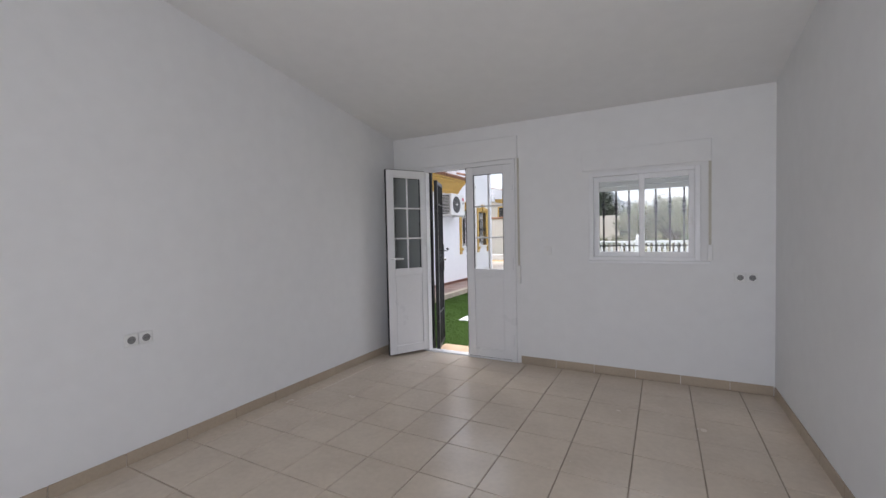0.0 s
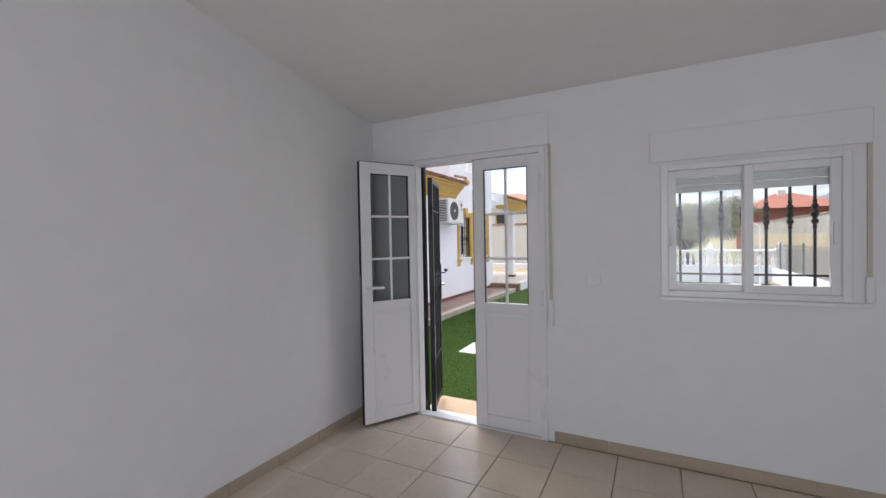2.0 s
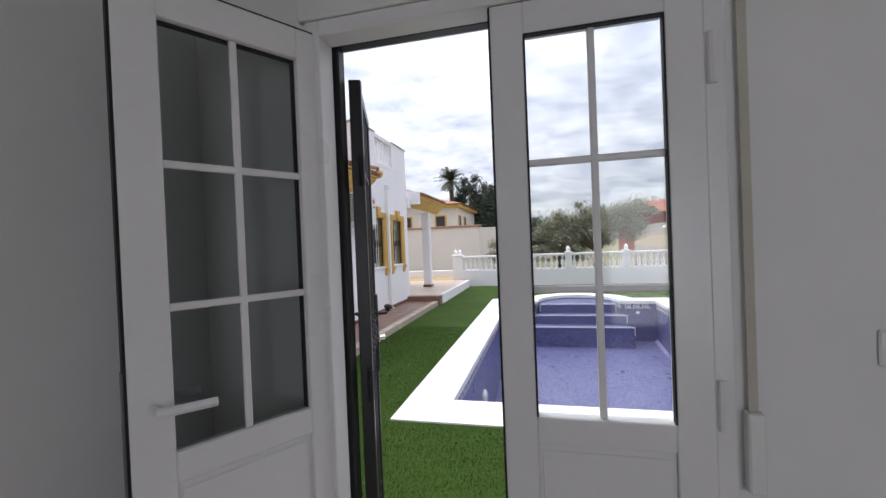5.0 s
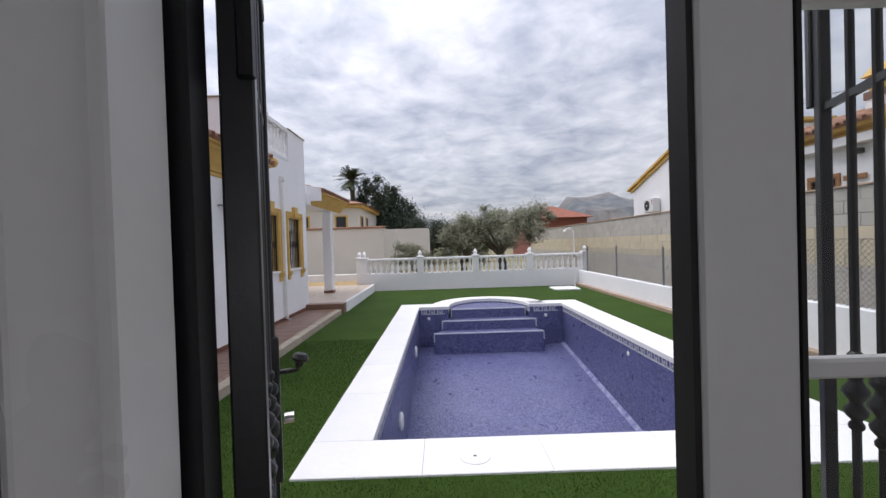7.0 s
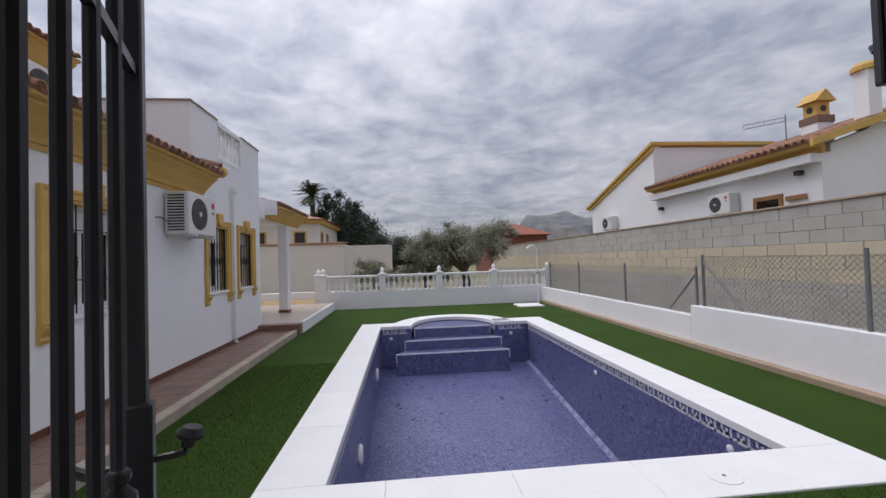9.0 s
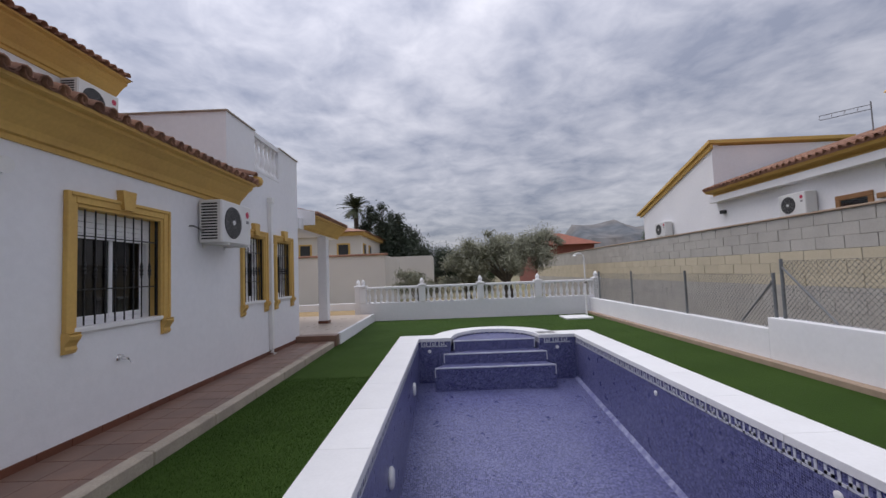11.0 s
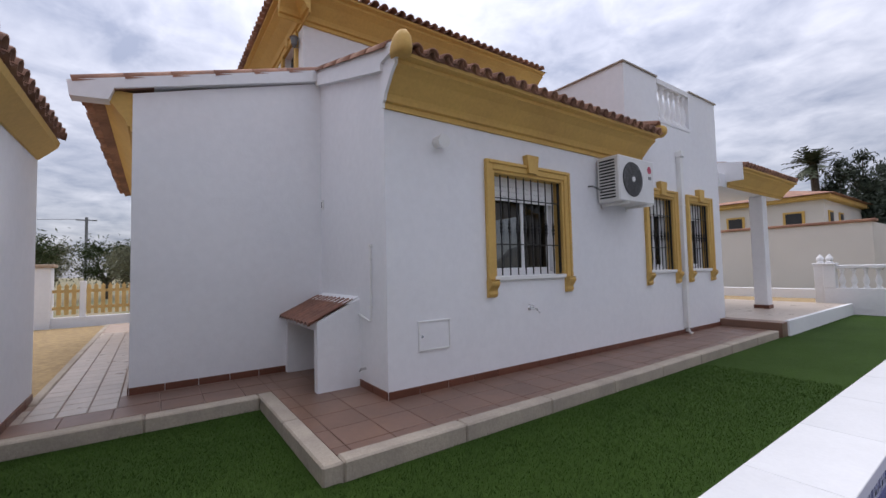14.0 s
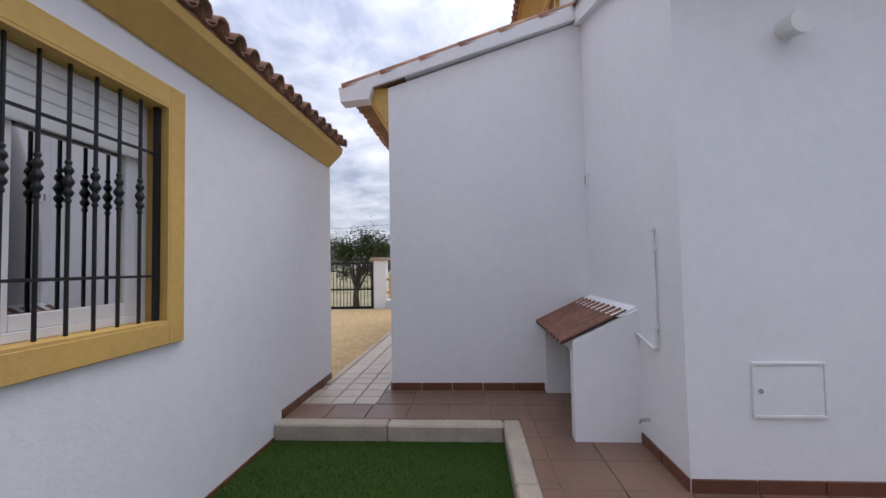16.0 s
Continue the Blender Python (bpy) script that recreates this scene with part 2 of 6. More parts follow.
def grid_mat(name, base, line, pitch, gap, rough, vary, second, axes="xyz", wob=0.4, bump=0.2):
    """Small square mosaic set on a real grid; each chip has its own shade."""
    m = mat(name, base, rough, vary=0.03)
    N, L = m.node_tree.nodes, m.node_tree.links
    b = N["Principled BSDF"]
    geo = N.new("ShaderNodeNewGeometry")
    sc = N.new("ShaderNodeVectorMath"); sc.operation = "SCALE"; sc.inputs["Scale"].default_value = 1 / pitch
    off = N.new("ShaderNodeVectorMath"); off.operation = "ADD"; off.inputs[1].default_value = (0.37, 0.41, 0.43)
    L.new(geo.outputs["Position"], sc.inputs[0]); L.new(sc.outputs[0], off.inputs[0])
    fl = N.new("ShaderNodeVectorMath"); fl.operation = "FLOOR"; L.new(off.outputs[0], fl.inputs[0])
    wnz = N.new("ShaderNodeTexWhiteNoise"); wnz.noise_dimensions = "3D"; L.new(fl.outputs[0], wnz.inputs["Vector"])
    rp = N.new("ShaderNodeValToRGB")
    e = rp.color_ramp.elements
    e[0].color, e[1].color = (*second[0], 1), (*second[-1], 1)
    for i, c in enumerate(second[1:-1]):
        k = e.new((i + 1) / (len(second) - 1)); k.color = (*c, 1)
    L.new(wnz.outputs["Value"], rp.inputs[0])
    fr = N.new("ShaderNodeVectorMath"); fr.operation = "FRACTION"; L.new(off.outputs[0], fr.inputs[0])
    sp = N.new("ShaderNodeSeparateXYZ"); L.new(fr.outputs[0], sp.inputs[0])
    nsep = N.new("ShaderNodeSeparateXYZ"); nabs = N.new("ShaderNodeVectorMath"); nabs.operation = "ABSOLUTE"
    L.new(geo.outputs["True Normal"], nabs.inputs[0]); L.new(nabs.outputs[0], nsep.inputs[0])
    tot = None
    for ax in "XYZ":
        lt = N.new("ShaderNodeMath"); lt.operation = "LESS_THAN"; lt.inputs[1].default_value = gap
        L.new(sp.outputs[ax], lt.inputs[0])
        fac = N.new("ShaderNodeMath"); fac.operation = "LESS_THAN"; fac.inputs[1].default_value = 0.7
        L.new(nsep.outputs[ax], fac.inputs[0])
        mu = N.new("ShaderNodeMath"); mu.operation = "MULTIPLY"; L.new(lt.outputs[0], mu.inputs[0]); L.new(fac.outputs[0], mu.inputs[1])
        if tot is None:
            tot = mu.outputs[0]
        else:
            mxm = N.new("ShaderNodeMath"); mxm.operation = "MAXIMUM"; L.new(tot, mxm.inputs[0]); L.new(mu.outputs[0], mxm.inputs[1]); tot = mxm.outputs[0]
    # worn, limey patches
    pn = N.new("ShaderNodeTexNoise"); pn.inputs["Scale"].default_value = 1.3; pn.inputs["Detail"].default_value = 5
    L.new(geo.outputs["Position"], pn.inputs["Vector"])
    pr = N.new("ShaderNodeMapRange"); pr.inputs["From Min"].default_value, pr.inputs["From Max"].default_value = 0.5, 0.75
    pr.inputs["To Max"].default_value = 0.22
    L.new(pn.outputs["Fac"], pr.inputs["Value"])
    pm = N.new("ShaderNodeMix"); pm.data_type = "RGBA"; pm.inputs["B"].default_value = (*line, 1)
    L.new(pr.outputs[0], pm.inputs["Factor"]); L.new(rp.outputs[0], pm.inputs["A"])
    mx = N.new("ShaderNodeMix"); mx.data_type = "RGBA"; mx.inputs["B"].default_value = (*line, 1)
    L.new(tot, mx.inputs["Factor"]); L.new(pm.outputs["Result"], mx.inputs["A"])
    L.new(mx.outputs["Result"], b.inputs["Base Color"])
    bp = N.new("ShaderNodeBump"); bp.inputs["Strength"].default_value = bump; bp.inputs["Distance"].default_value = 0.002; bp.invert = True
    L.new(tot, bp.inputs["Height"]); L.new(bp.outputs[0], b.inputs["Normal"])
    return m


MOSAIC = grid_mat("blue_pool_mosaic", (0.1, 0.12, 0.35), (0.22, 0.235, 0.38), 0.026, 0.12, 0.3, 0.2,
                  [(0.022, 0.023, 0.085), (0.042, 0.045, 0.145), (0.065, 0.07, 0.195), (0.092, 0.096, 0.24), (0.17, 0.18, 0.33)])
TURF = mat("artificial_turf", (0.038, 0.076, 0.011), 0.9, vary=0.22, scale=1.2, fine=130, bump=1.0, bscale=220, second=(0.032, 0.066, 0.010), amount=0.6, spec=0.15)
BLADE = mat("turf_fibre", (0.044, 0.090, 0.013), 0.7, vary=0.15, scale=1.5, fine=60, per_island=0.25, spec=0.2)


# ---- building helpers ----
def obj(name, bm, material, parent=None, label="", smooth=False):
    me = bpy.data.meshes.new(name)
    if smooth:
        for f in bm.faces:
            f.smooth = True
    bm.to_mesh(me)
    bm.free()
    me.materials.append(material)
    ob = new(name, me)
    if parent is not None:
        ob.parent = parent
    if label:
        ob["label"] = label
    return ob


def part(name, bm, material, parent, label="", smooth=False):
    return obj(name, bm, material, parent, label, smooth)


def thing(name, label, category, group="", kind="", at=None):
    ob = new(name)
    ob.empty_display_size = 0.1
    if at is not None:
        ob.matrix_basis = at
    return tagged(ob, label, category, group, kind)


def share(name, mesh, parent, m, label=""):
    ob = new(name, mesh)
    ob.parent = parent
    ob.matrix_basis = m
    if label:
        ob["label"] = label
    return ob


def add_box(bm, x0, x1, y0, y1, z0, z1, bevel=0.0, m=None):
    vs = [bm.verts.new((x, y, z)) for x in (x0, x1) for y in (y0, y1) for z in (z0, z1)]
    idx = ((0, 1, 3, 2), (4, 6, 7, 5), (0, 4, 5, 1), (2, 3, 7, 6), (0, 2, 6, 4), (1, 5, 7, 3))
    fs = [bm.faces.new([vs[i] for i in f]) for f in idx]
    if bevel:
        es = list({e for f in fs for e in f.edges})
        r = bmesh.ops.bevel(bm, geom=es, offset=bevel, segments=1, affect="EDGES", profile=0.5)
        vs = list({v for f in r["faces"] for v in f.verts} | {v for v in vs if v.is_valid})
    if m is not None:
        for v in vs:
            v.co = m @ v.co
    return bm


def box(x0, x1, y0, y1, z0, z1, bevel=0.0, m=None):
    return add_box(bmesh.new(), x0, x1, y0, y1, z0, z1, bevel, m)


def boxes(rows, bevel=0.0, m=None):
    bm = bmesh.new()
    for r in rows:
        add_box(bm, *r, bevel=bevel, m=m)
    return bm


def add_prism(bm, pts, vec):
    """A flat outline pushed along vec."""
    vec = Vector(vec)
    a = [bm.verts.new(p) for p in pts]
    b = [bm.verts.new(Vector(p) + vec) for p in pts]
    n = len(pts)
    bm.faces.new(a[::-1]); bm.faces.new(b)
    for i in range(n):
        bm.faces.new((a[i], a[(i + 1) % n], b[(i + 1) % n], b[i]))
    bmesh.ops.recalc_face_normals(bm, faces=bm.faces[:]) if len(bm.faces) < 200 else None
    return bm


def prism(pts, vec):
    return add_prism(bmesh.new(), pts, vec)


def add_tube(bm, pts, r, seg=8, radii=None):
    """A round rod along a line of points."""
    pts = [Vector(p) for p in pts]
    rings = []
    for i, p in enumerate(pts):
        d = (pts[min(i + 1, len(pts) - 1)] - pts[max(i - 1, 0)]).normalized()
        u = d.orthogonal().normalized() if abs(d.z) < 0.99 else Vector((1, 0, 0))
        w = d.cross(u).normalized()
        u = w.cross(d)
        rr = radii[i] if radii else r
        rings.append([bm.verts.new(p + rr * (math.cos(2 * math.pi * k / seg) * u + math.sin(2 * math.pi * k / seg) * w)) for k in range(seg)])
    for a, b in zip(rings, rings[1:]):
        for k in range(seg):
            bm.faces.new((a[k], a[(k + 1) % seg], b[(k + 1) % seg], b[k]))
    bm.faces.new(rings[0][::-1]); bm.faces.new(rings[-1])
    return bm


def tube(pts, r, seg=8, radii=None):
    return add_tube(bmesh.new(), pts, r, seg, radii)


def lathe(profile, seg=12, centre=(0, 0)):
    """A turned shape about the z axis: rows of radius and height."""
    return tube([(centre[0], centre[1], z) for _, z in profile], 0, seg, [max(r, 0.001) for r, _ in profile])


def wall(name, axis, at, thick, a0, a1, z0, z1, openings, material, label, category="wall", tops=None, parent=None):
    """A wall along x or y from at to at + thick, with openings (a0, a1, z0, z1) through it."""
    xs = sorted({a0, a1, *[o[i] for o in openings for i in (0, 1)]})
    bm = bmesh.new()
    for p, q in zip(xs, xs[1:]):
        cuts = sorted((o[2], o[3]) for o in openings if o[0] <= p + 1e-6 and o[1] >= q - 1e-6)
        z = z0
        for c0, c1 in cuts + [(z1, z1)]:
            if c0 > z + 1e-6:
                if axis == "x":
                    add_box(bm, p, q, at, at + thick, z, c0)
                else:
                    add_box(bm, at, at + thick, p, q, z, c0)
            z = c1
    bmesh.ops.remove_doubles(bm, verts=bm.verts[:], dist=1e-5)
    ob = obj(name, bm, material, parent)
    return tagged(ob, label, category, kind="structure")


# ---- levels ----
GRASS, WALK, FAC, REC = -0.18, -0.07, -4.035, -5.75
IN_L, IN_R, IN_B = -1.49, 2.115, -5.2
OUT = 0.18      # thickness of the annex wall
BACK = -0.15    # the annex stands back by this
ASIDE = 0.035
OUTW = OUT + BACK


def quad(*p):
    bm = bmesh.new()
    bm.faces.new([bm.verts.new(v) for v in p])
    return bm


# ---- ground ----
PX0, PX1, PY0, PY1 = -1.36, 2.27, 2.79, 9.82


def sheet(name, rects, z, material, label, category, thick=0.0):
    bm = bmesh.new()
    for x0, x1, y0, y1 in rects:
        vs = [bm.verts.new(p) for p in ((x0, y0, z), (x1, y0, z), (x1, y1, z), (x0, y1, z))]
        bm.faces.new(vs)
    bmesh.ops.remove_doubles(bm, verts=bm.verts[:], dist=1e-4)
    return tagged(obj(name, bm, material), label, category, kind="structure")


BIG = 1500
HX0, HX1, HY0, HY1 = -1.9, 2.8, 2.2, 11.6
sheet("ground", [(-BIG, HX0, -BIG, BIG), (HX1, BIG, -BIG, BIG), (HX0, HX1, -BIG, HY0), (HX0, HX1, HY1, BIG)], GRASS - 0.08, EARTH, "dry brown earth stretching to the hills", "ground")
AX0, AX1, ACX, AYT = -0.61, 1.45, 0.42, 1.25   # the pool's rounded end
ARC = [(ACX + (AX1 - ACX) * math.cos(a), PY1 + AYT * math.sin(a)) for a in [math.pi * k / 24 for k in range(25)]]
ARC_O = [(ACX + (AX1 - ACX + 0.46) * math.cos(a), PY1 + (AYT + 0.44) * math.sin(a)) for a in [math.pi * k / 24 for k in range(25)]]
TX0, TX1 = -3.15, 4.0


def turf_mesh():
    bm = bmesh.new()
    def q(pts):
        bm.faces.new([bm.verts.new((x, y, GRASS)) for x, y in pts])
    q([(TX0, OUTW), (TX1, OUTW), (TX1, 2.3), (TX0, 2.3)])
    q([(TX0, 2.3), (-1.8, 2.3), (-1.8, 13.98), (TX0, 13.98)])
    q([(2.72, 2.3), (TX1, 2.3), (TX1, 13.98), (2.72, 13.98)])
    q([(-1.8, 11.4), (2.72, 11.4), (2.72, 13.98), (-1.8, 13.98)])
    q([(-4.9, OUTW), (TX0, OUTW), (TX0, 1.86), (-4.9, 1.86)])
    # beside the rounded end
    left = [p for p in ARC_O if p[0] <= ACX and p[1] > 10.3]
    right = [p for p in ARC_O if p[0] >= ACX and p[1] > 10.3]
    q([(-1.8, 10.3)] + [(p[0] + 0.03, p[1] - 0.03) for p in left[::-1]] + [(ACX, 11.4), (-1.8, 11.4)])
    q([(p[0] - 0.03, p[1] - 0.03) for p in right] [0:len(right)] + [(ACX, 11.4), (2.72, 11.4), (2.72, 10.3)])
    for f in bm.faces:
        f.normal_update()
        if f.normal.z < 0:
            f.normal_flip()
    return bm


turf = tagged(obj("lawn", turf_mesh(), TURF), "short bright green artificial turf around the pool", "lawn", kind="structure")
sheet("gravel_garden", [(-13.6, -5.9, -9, 0.02), (-13.6, -12, 0.02, 9)], -0.10, GRAVEL, "tan gravel front garden behind the houses", "gravel")
sheet("gravel_yard", [(-11, -3.2, 13.9, 17.9)], -0.12, GRAVEL, "tan gravel strip beyond the covered porch", "gravel")

# ---- pool ----
pool = thing("swimming_pool", "empty in-ground pool lined with blue mosaic, white stone coping", "swimming pool")


def floor_z(y):
    return -1.20 - 0.102 * (9.63 - y)


def pool_shell():
    bm = bmesh.new()
    zt = -0.20
    def f(*p):
        return bm.faces.new([bm.verts.new(v) for v in p])
    zn, zf = floor_z(PY0), floor_z(PY1)
    f((PX0, PY0, zn), (PX1, PY0, zn), (PX1, PY1, zf), (PX0, PY1, zf))
    f((PX0, PY0, zn), (PX0, PY1, zf), (PX0, PY1, zt), (PX0, PY0, zt))
    f((PX1, PY1, zf), (PX1, PY0, zn), (PX1, PY0, zt), (PX1, PY1, zt))
    f((PX1, PY0, zn), (PX0, PY0, zn), (PX0, PY0, zt), (PX1, PY0, zt))
    f((PX0, PY1, zf), (AX0, PY1, zf), (AX0, PY1, zt), (PX0, PY1, zt))
    f((AX1, PY1, zf), (PX1, PY1, zf), (PX1, PY1, zt), (AX1, PY1, zt))
    for (xa, ya), (xb, yb) in zip(ARC, ARC[1:]):
        f((xb, yb, zf), (xa, ya, zf), (xa, ya, zt), (xb, yb, zt))
    f(*[(x, y, zf) for x, y in ARC])
    bmesh.ops.remove_doubles(bm, verts=bm.verts[:], dist=1e-4)
    return bm


part("basin", pool_shell(), MOSAIC, pool, "blue glass mosaic basin sloping to the deep end")


def pool_step(z, yf, x0, x1):
    pts = [(x0, yf), (x1, yf)] + [(min(max(x, x0), x1), y - 0.005) for x, y in ARC if y > max(yf, PY1) + 0.05]
    bm = prism([(x, y, -1.3) for x, y in pts], (0, 0, z + 1.3))
    st = part("step", bm, MOSAIC, pool, "blue mosaic step with white nosing")
    part("nosing", boxes([(x0 - 0.005, x1 + 0.005, yf - 0.008, yf + 0.035, z - 0.02, z + 0.006)]), POOLWHITE, st)
    part("edge", box(x0 - 0.008, x0 + 0.015, yf - 0.006, yf + 0.012, z - 0.2, z - 0.02), POOLWHITE, st)
    part("edge", box(x1 - 0.015, x1 + 0.008, yf - 0.006, yf + 0.012, z - 0.2, z - 0.02), POOLWHITE, st)


pool_step(-0.27, 10.0, AX0 + 0.08, AX1 - 0.08)
pool_step(-0.505, 9.66, AX0 - 0.16, AX1 + 0.12)
pool_step(-0.735, 9.3, AX0 - 0.36, AX1 + 0.22)
part("cove", prism([(PX1, PY0, floor_z(PY0) + 0.06), (PX1 - 0.001, PY0, floor_z(PY0)), (PX1 - 0.06, PY0, floor_z(PY0) + 0.002)], (0, PY1 - PY0, floor_z(PY1) - floor_z(PY0))), mat("scuffed_mosaic", (0.26, 0.275, 0.43), 0.4, vary=0.3, scale=9, fine=45, second=(0.09, 0.095, 0.25)), pool, "pale scuffed mosaic cove")


def coping():
    z0, z1 = -0.24, -0.163
    def slab(x0, x1, y0, y1):
        part("coping_slab", box(x0, x1, y0, y1, z0, z1, 0.004), COPING, pool)
    n = 5
    for k in range(n):
        a, b = -1.83 + k * 4.58 / n, -1.83 + (k + 1) * 4.58 / n
        slab(a + 0.001, b - 0.001, 2.28, PY0 + 0.02)
    n = 7
    for xa, xb in ((-1.83, PX0 + 0.02), (PX1 - 0.02, 2.75)):
        for k in range(n):
            a, b = PY0 + 0.022 + k * (10.3 - PY0) / n, PY0 + 0.022 + (k + 1) * (10.3 - PY0) / n
            slab(xa, xb, a + 0.001, b - 0.001)
    slab(PX0 + 0.022, AX0 - 0.0, PY1 - 0.02, 10.32)
    slab(AX1, PX1 - 0.022, PY1 - 0.02, 10.32)
    for k in range(0, 24, 3):
        i = ARC[k:k + 4]; o = ARC_O[k:k + 4]
        if max(p[1] for p in o) < 10.1:
            continue
        i = [(ACX + (x - ACX) * 0.98, y - 0.02) for x, y in i]
        bm = bmesh.new()
        for m in range(len(i) - 1):
            pts = [(*i[m], z0), (*o[m], z0), (*o[m + 1], z0), (*i[m + 1], z0)]
            add_prism(bm, pts, (0, 0, z1 - z0 + 0.001 * (k % 2)))
        bmesh.ops.remove_doubles(bm, verts=bm.verts[:], dist=1e-4)
        part("coping_slab", bm, COPING, pool)


coping()


def key_run(p, d, n, inward):
    """A white Greek key band of n repeats, from p along d, standing 3 mm off the basin wall."""
    d, inward = Vector(d), Vector(inward)
    bm = bmesh.new()
    u, s = 0.2, 0.028
    bars = [(0, 0, 1, 5), (0, 4, 5, 5), (4, 1, 5, 5), (2, 1, 5, 2), (2, 1, 3, 3.2), (0, 0, 0, 0), (5.2, 0, 7.1, 1), (0, 0, 5.6, 0.8)]
    for k in range(n):
        for x0, y0, x1, y1 in bars:
            if x1 <= x0:
                continue
            a = Vector(p) + d * (k * u + x0 * s)
            b = Vector(p) + d * (k * u + min(x1 * s, u))
            za, zb = -0.36 + y0 * s, -0.36 + y1 * s
            pts = [(a.x, a.y, za), (b.x, b.y, za), (b.x, b.y, zb), (a.x, a.y, zb)]
            vs = [bm.verts.new(Vector(q) + inward * 0.004) for q in pts]
            ws = [bm.verts.new(Vector(q)) for q in pts]
            bm.faces.new(vs)
            for m in range(4):
                bm.faces.new((vs[m], vs[(m + 1) % 4], ws[(m + 1) % 4], ws[m]))
    return bm


part("key_border", key_run((PX1, PY0, 0), (0, 1, 0), 35, (-1, 0, 0)), POOLWHITE, pool, "white Greek key mosaic border")
part("key_border", key_run((PX0, PY0, 0), (0, 1, 0), 35, (1, 0, 0)), POOLWHITE, pool, "white Greek key mosaic border")
part("key_border", key_run((PX0 + 0.07, PY1, 0), (1, 0, 0), 3, (0, -1, 0)), POOLWHITE, pool, "white Greek key mosaic border")
part("key_border", key_run((AX1 + 0.1, PY1, 0), (1, 0, 0), 3, (0, -1, 0)), POOLWHITE, pool, "white Greek key mosaic border")
for (xa, ya), (xb, yb) in zip(ARC, ARC[1:]):
    dd = Vector((xb - xa, yb - ya, 0))
    mid = Vector((ACX - (xa + xb) / 2, PY1 - (ya + yb) / 2, 0)).normalized()
    if dd.length > 0.1:
        part("key_border", key_run((xa, ya, 0), dd.normalized(), 1, mid), POOLWHITE, pool)
for y, z in ((4.97, -0.95), (8.26, -0.88)):
    part("pool_light", lathe([(0.0, 0), (0.12, 0), (0.125, 0.02), (0.10, 0.045), (0, 0.05)], 20), PVC, pool, "round white underwater light").matrix_basis = pose(PX0, y, z, 0, 90, 0)
for x, y, z, ry in ((PX1, 6.15, -0.47, -90), (PX1, 3.42, -0.45, -90)):
    part("nozzle", lathe([(0.0, 0), (0.04, 0), (0.04, 0.012), (0.02, 0.02), (0, 0.02)], 14), PVC, pool).matrix_basis = pose(x, y, z, 0, ry, 0)
for x in (-1.1, 1.85):
    part("nozzle", lathe([(0.0, 0), (0.04, 0), (0.04, 0.012), (0.02, 0.02), (0, 0.02)], 14), PVC, pool).matrix_basis = pose(x, PY1, -0.46, 90, 0, 0)
for x in (-0.53, 1.45):
    lid = part("skimmer_lid", lathe([(0.0, -0.17), (0.115, -0.17), (0.115, -0.158), (0.11, -0.156), (0, -0.156)], 28, (x, 2.50)), COPING, pool, "round white skimmer lid")
    part("finger_hole", box(x - 0.012, x + 0.012, 2.49, 2.51, -0.157, -0.1545), DARK, lid)

# ---- terracotta walk and kerbs ----
walk_slab = tagged(obj("walkway_bed", boxes([(REC, -3.2, 1.9, 2.63, -0.3, WALK - 0.012), (FAC, -3.2, 2.63, 9.35, -0.3, WALK - 0.012), (REC, -4.95, OUTW + 0.005, 1.9, -0.3, WALK - 0.012), (-13.6, REC, OUTW + 0.005, 0.76, -0.3, WALK - 0.012)]), GROUT_OUT),
                   "terracotta tiled walk along the house", "walkway", kind="structure")


def tile_mesh(name, w, d, h, material, bevel=0.003):
    me = bpy.data.meshes.new(name)
    bm = box(-w / 2, w / 2, -d / 2, d / 2, -h, 0, 0)
    bmesh.ops.bevel(bm, geom=[e for e in bm.edges if all(v.co.z > -1e-6 for v in e.verts)], offset=bevel, segments=1, affect="EDGES")
    bm.to_mesh(me); bm.free(); me.materials.append(material)
    return me


def lay(name, mesh_cache, x0, x1, y0, y1, pitch, gap, ox, oy, z, material, parent):
    """Square tiles on a grid, cut at the edges of the bed."""
    i0, i1 = math.floor((x0 - ox) / pitch), math.ceil((x1 - ox) / pitch)
    j0, j1 = math.floor((y0 - oy) / pitch), math.ceil((y1 - oy) / pitch)
    for i in range(i0, i1):
        for j in range(j0, j1):
            a, b = max(x0, ox + i * pitch + gap / 2), min(x1, ox + (i + 1) * pitch - gap / 2)
            c, d = max(y0, oy + j * pitch + gap / 2), min(y1, oy + (j + 1) * pitch - gap / 2)
            if b - a < 0.02 or d - c < 0.02:
                continue
            key = (round(b - a, 3), round(d - c, 3), material.name)
            if key not in mesh_cache:
                mesh_cache[key] = tile_mesh(name, b - a, d - c, 0.01, material)
            share(name, mesh_cache[key], parent, pose((a + b) / 2, (c + d) / 2, z + random.uniform(-0.0006, 0.0006)))


TC = {}


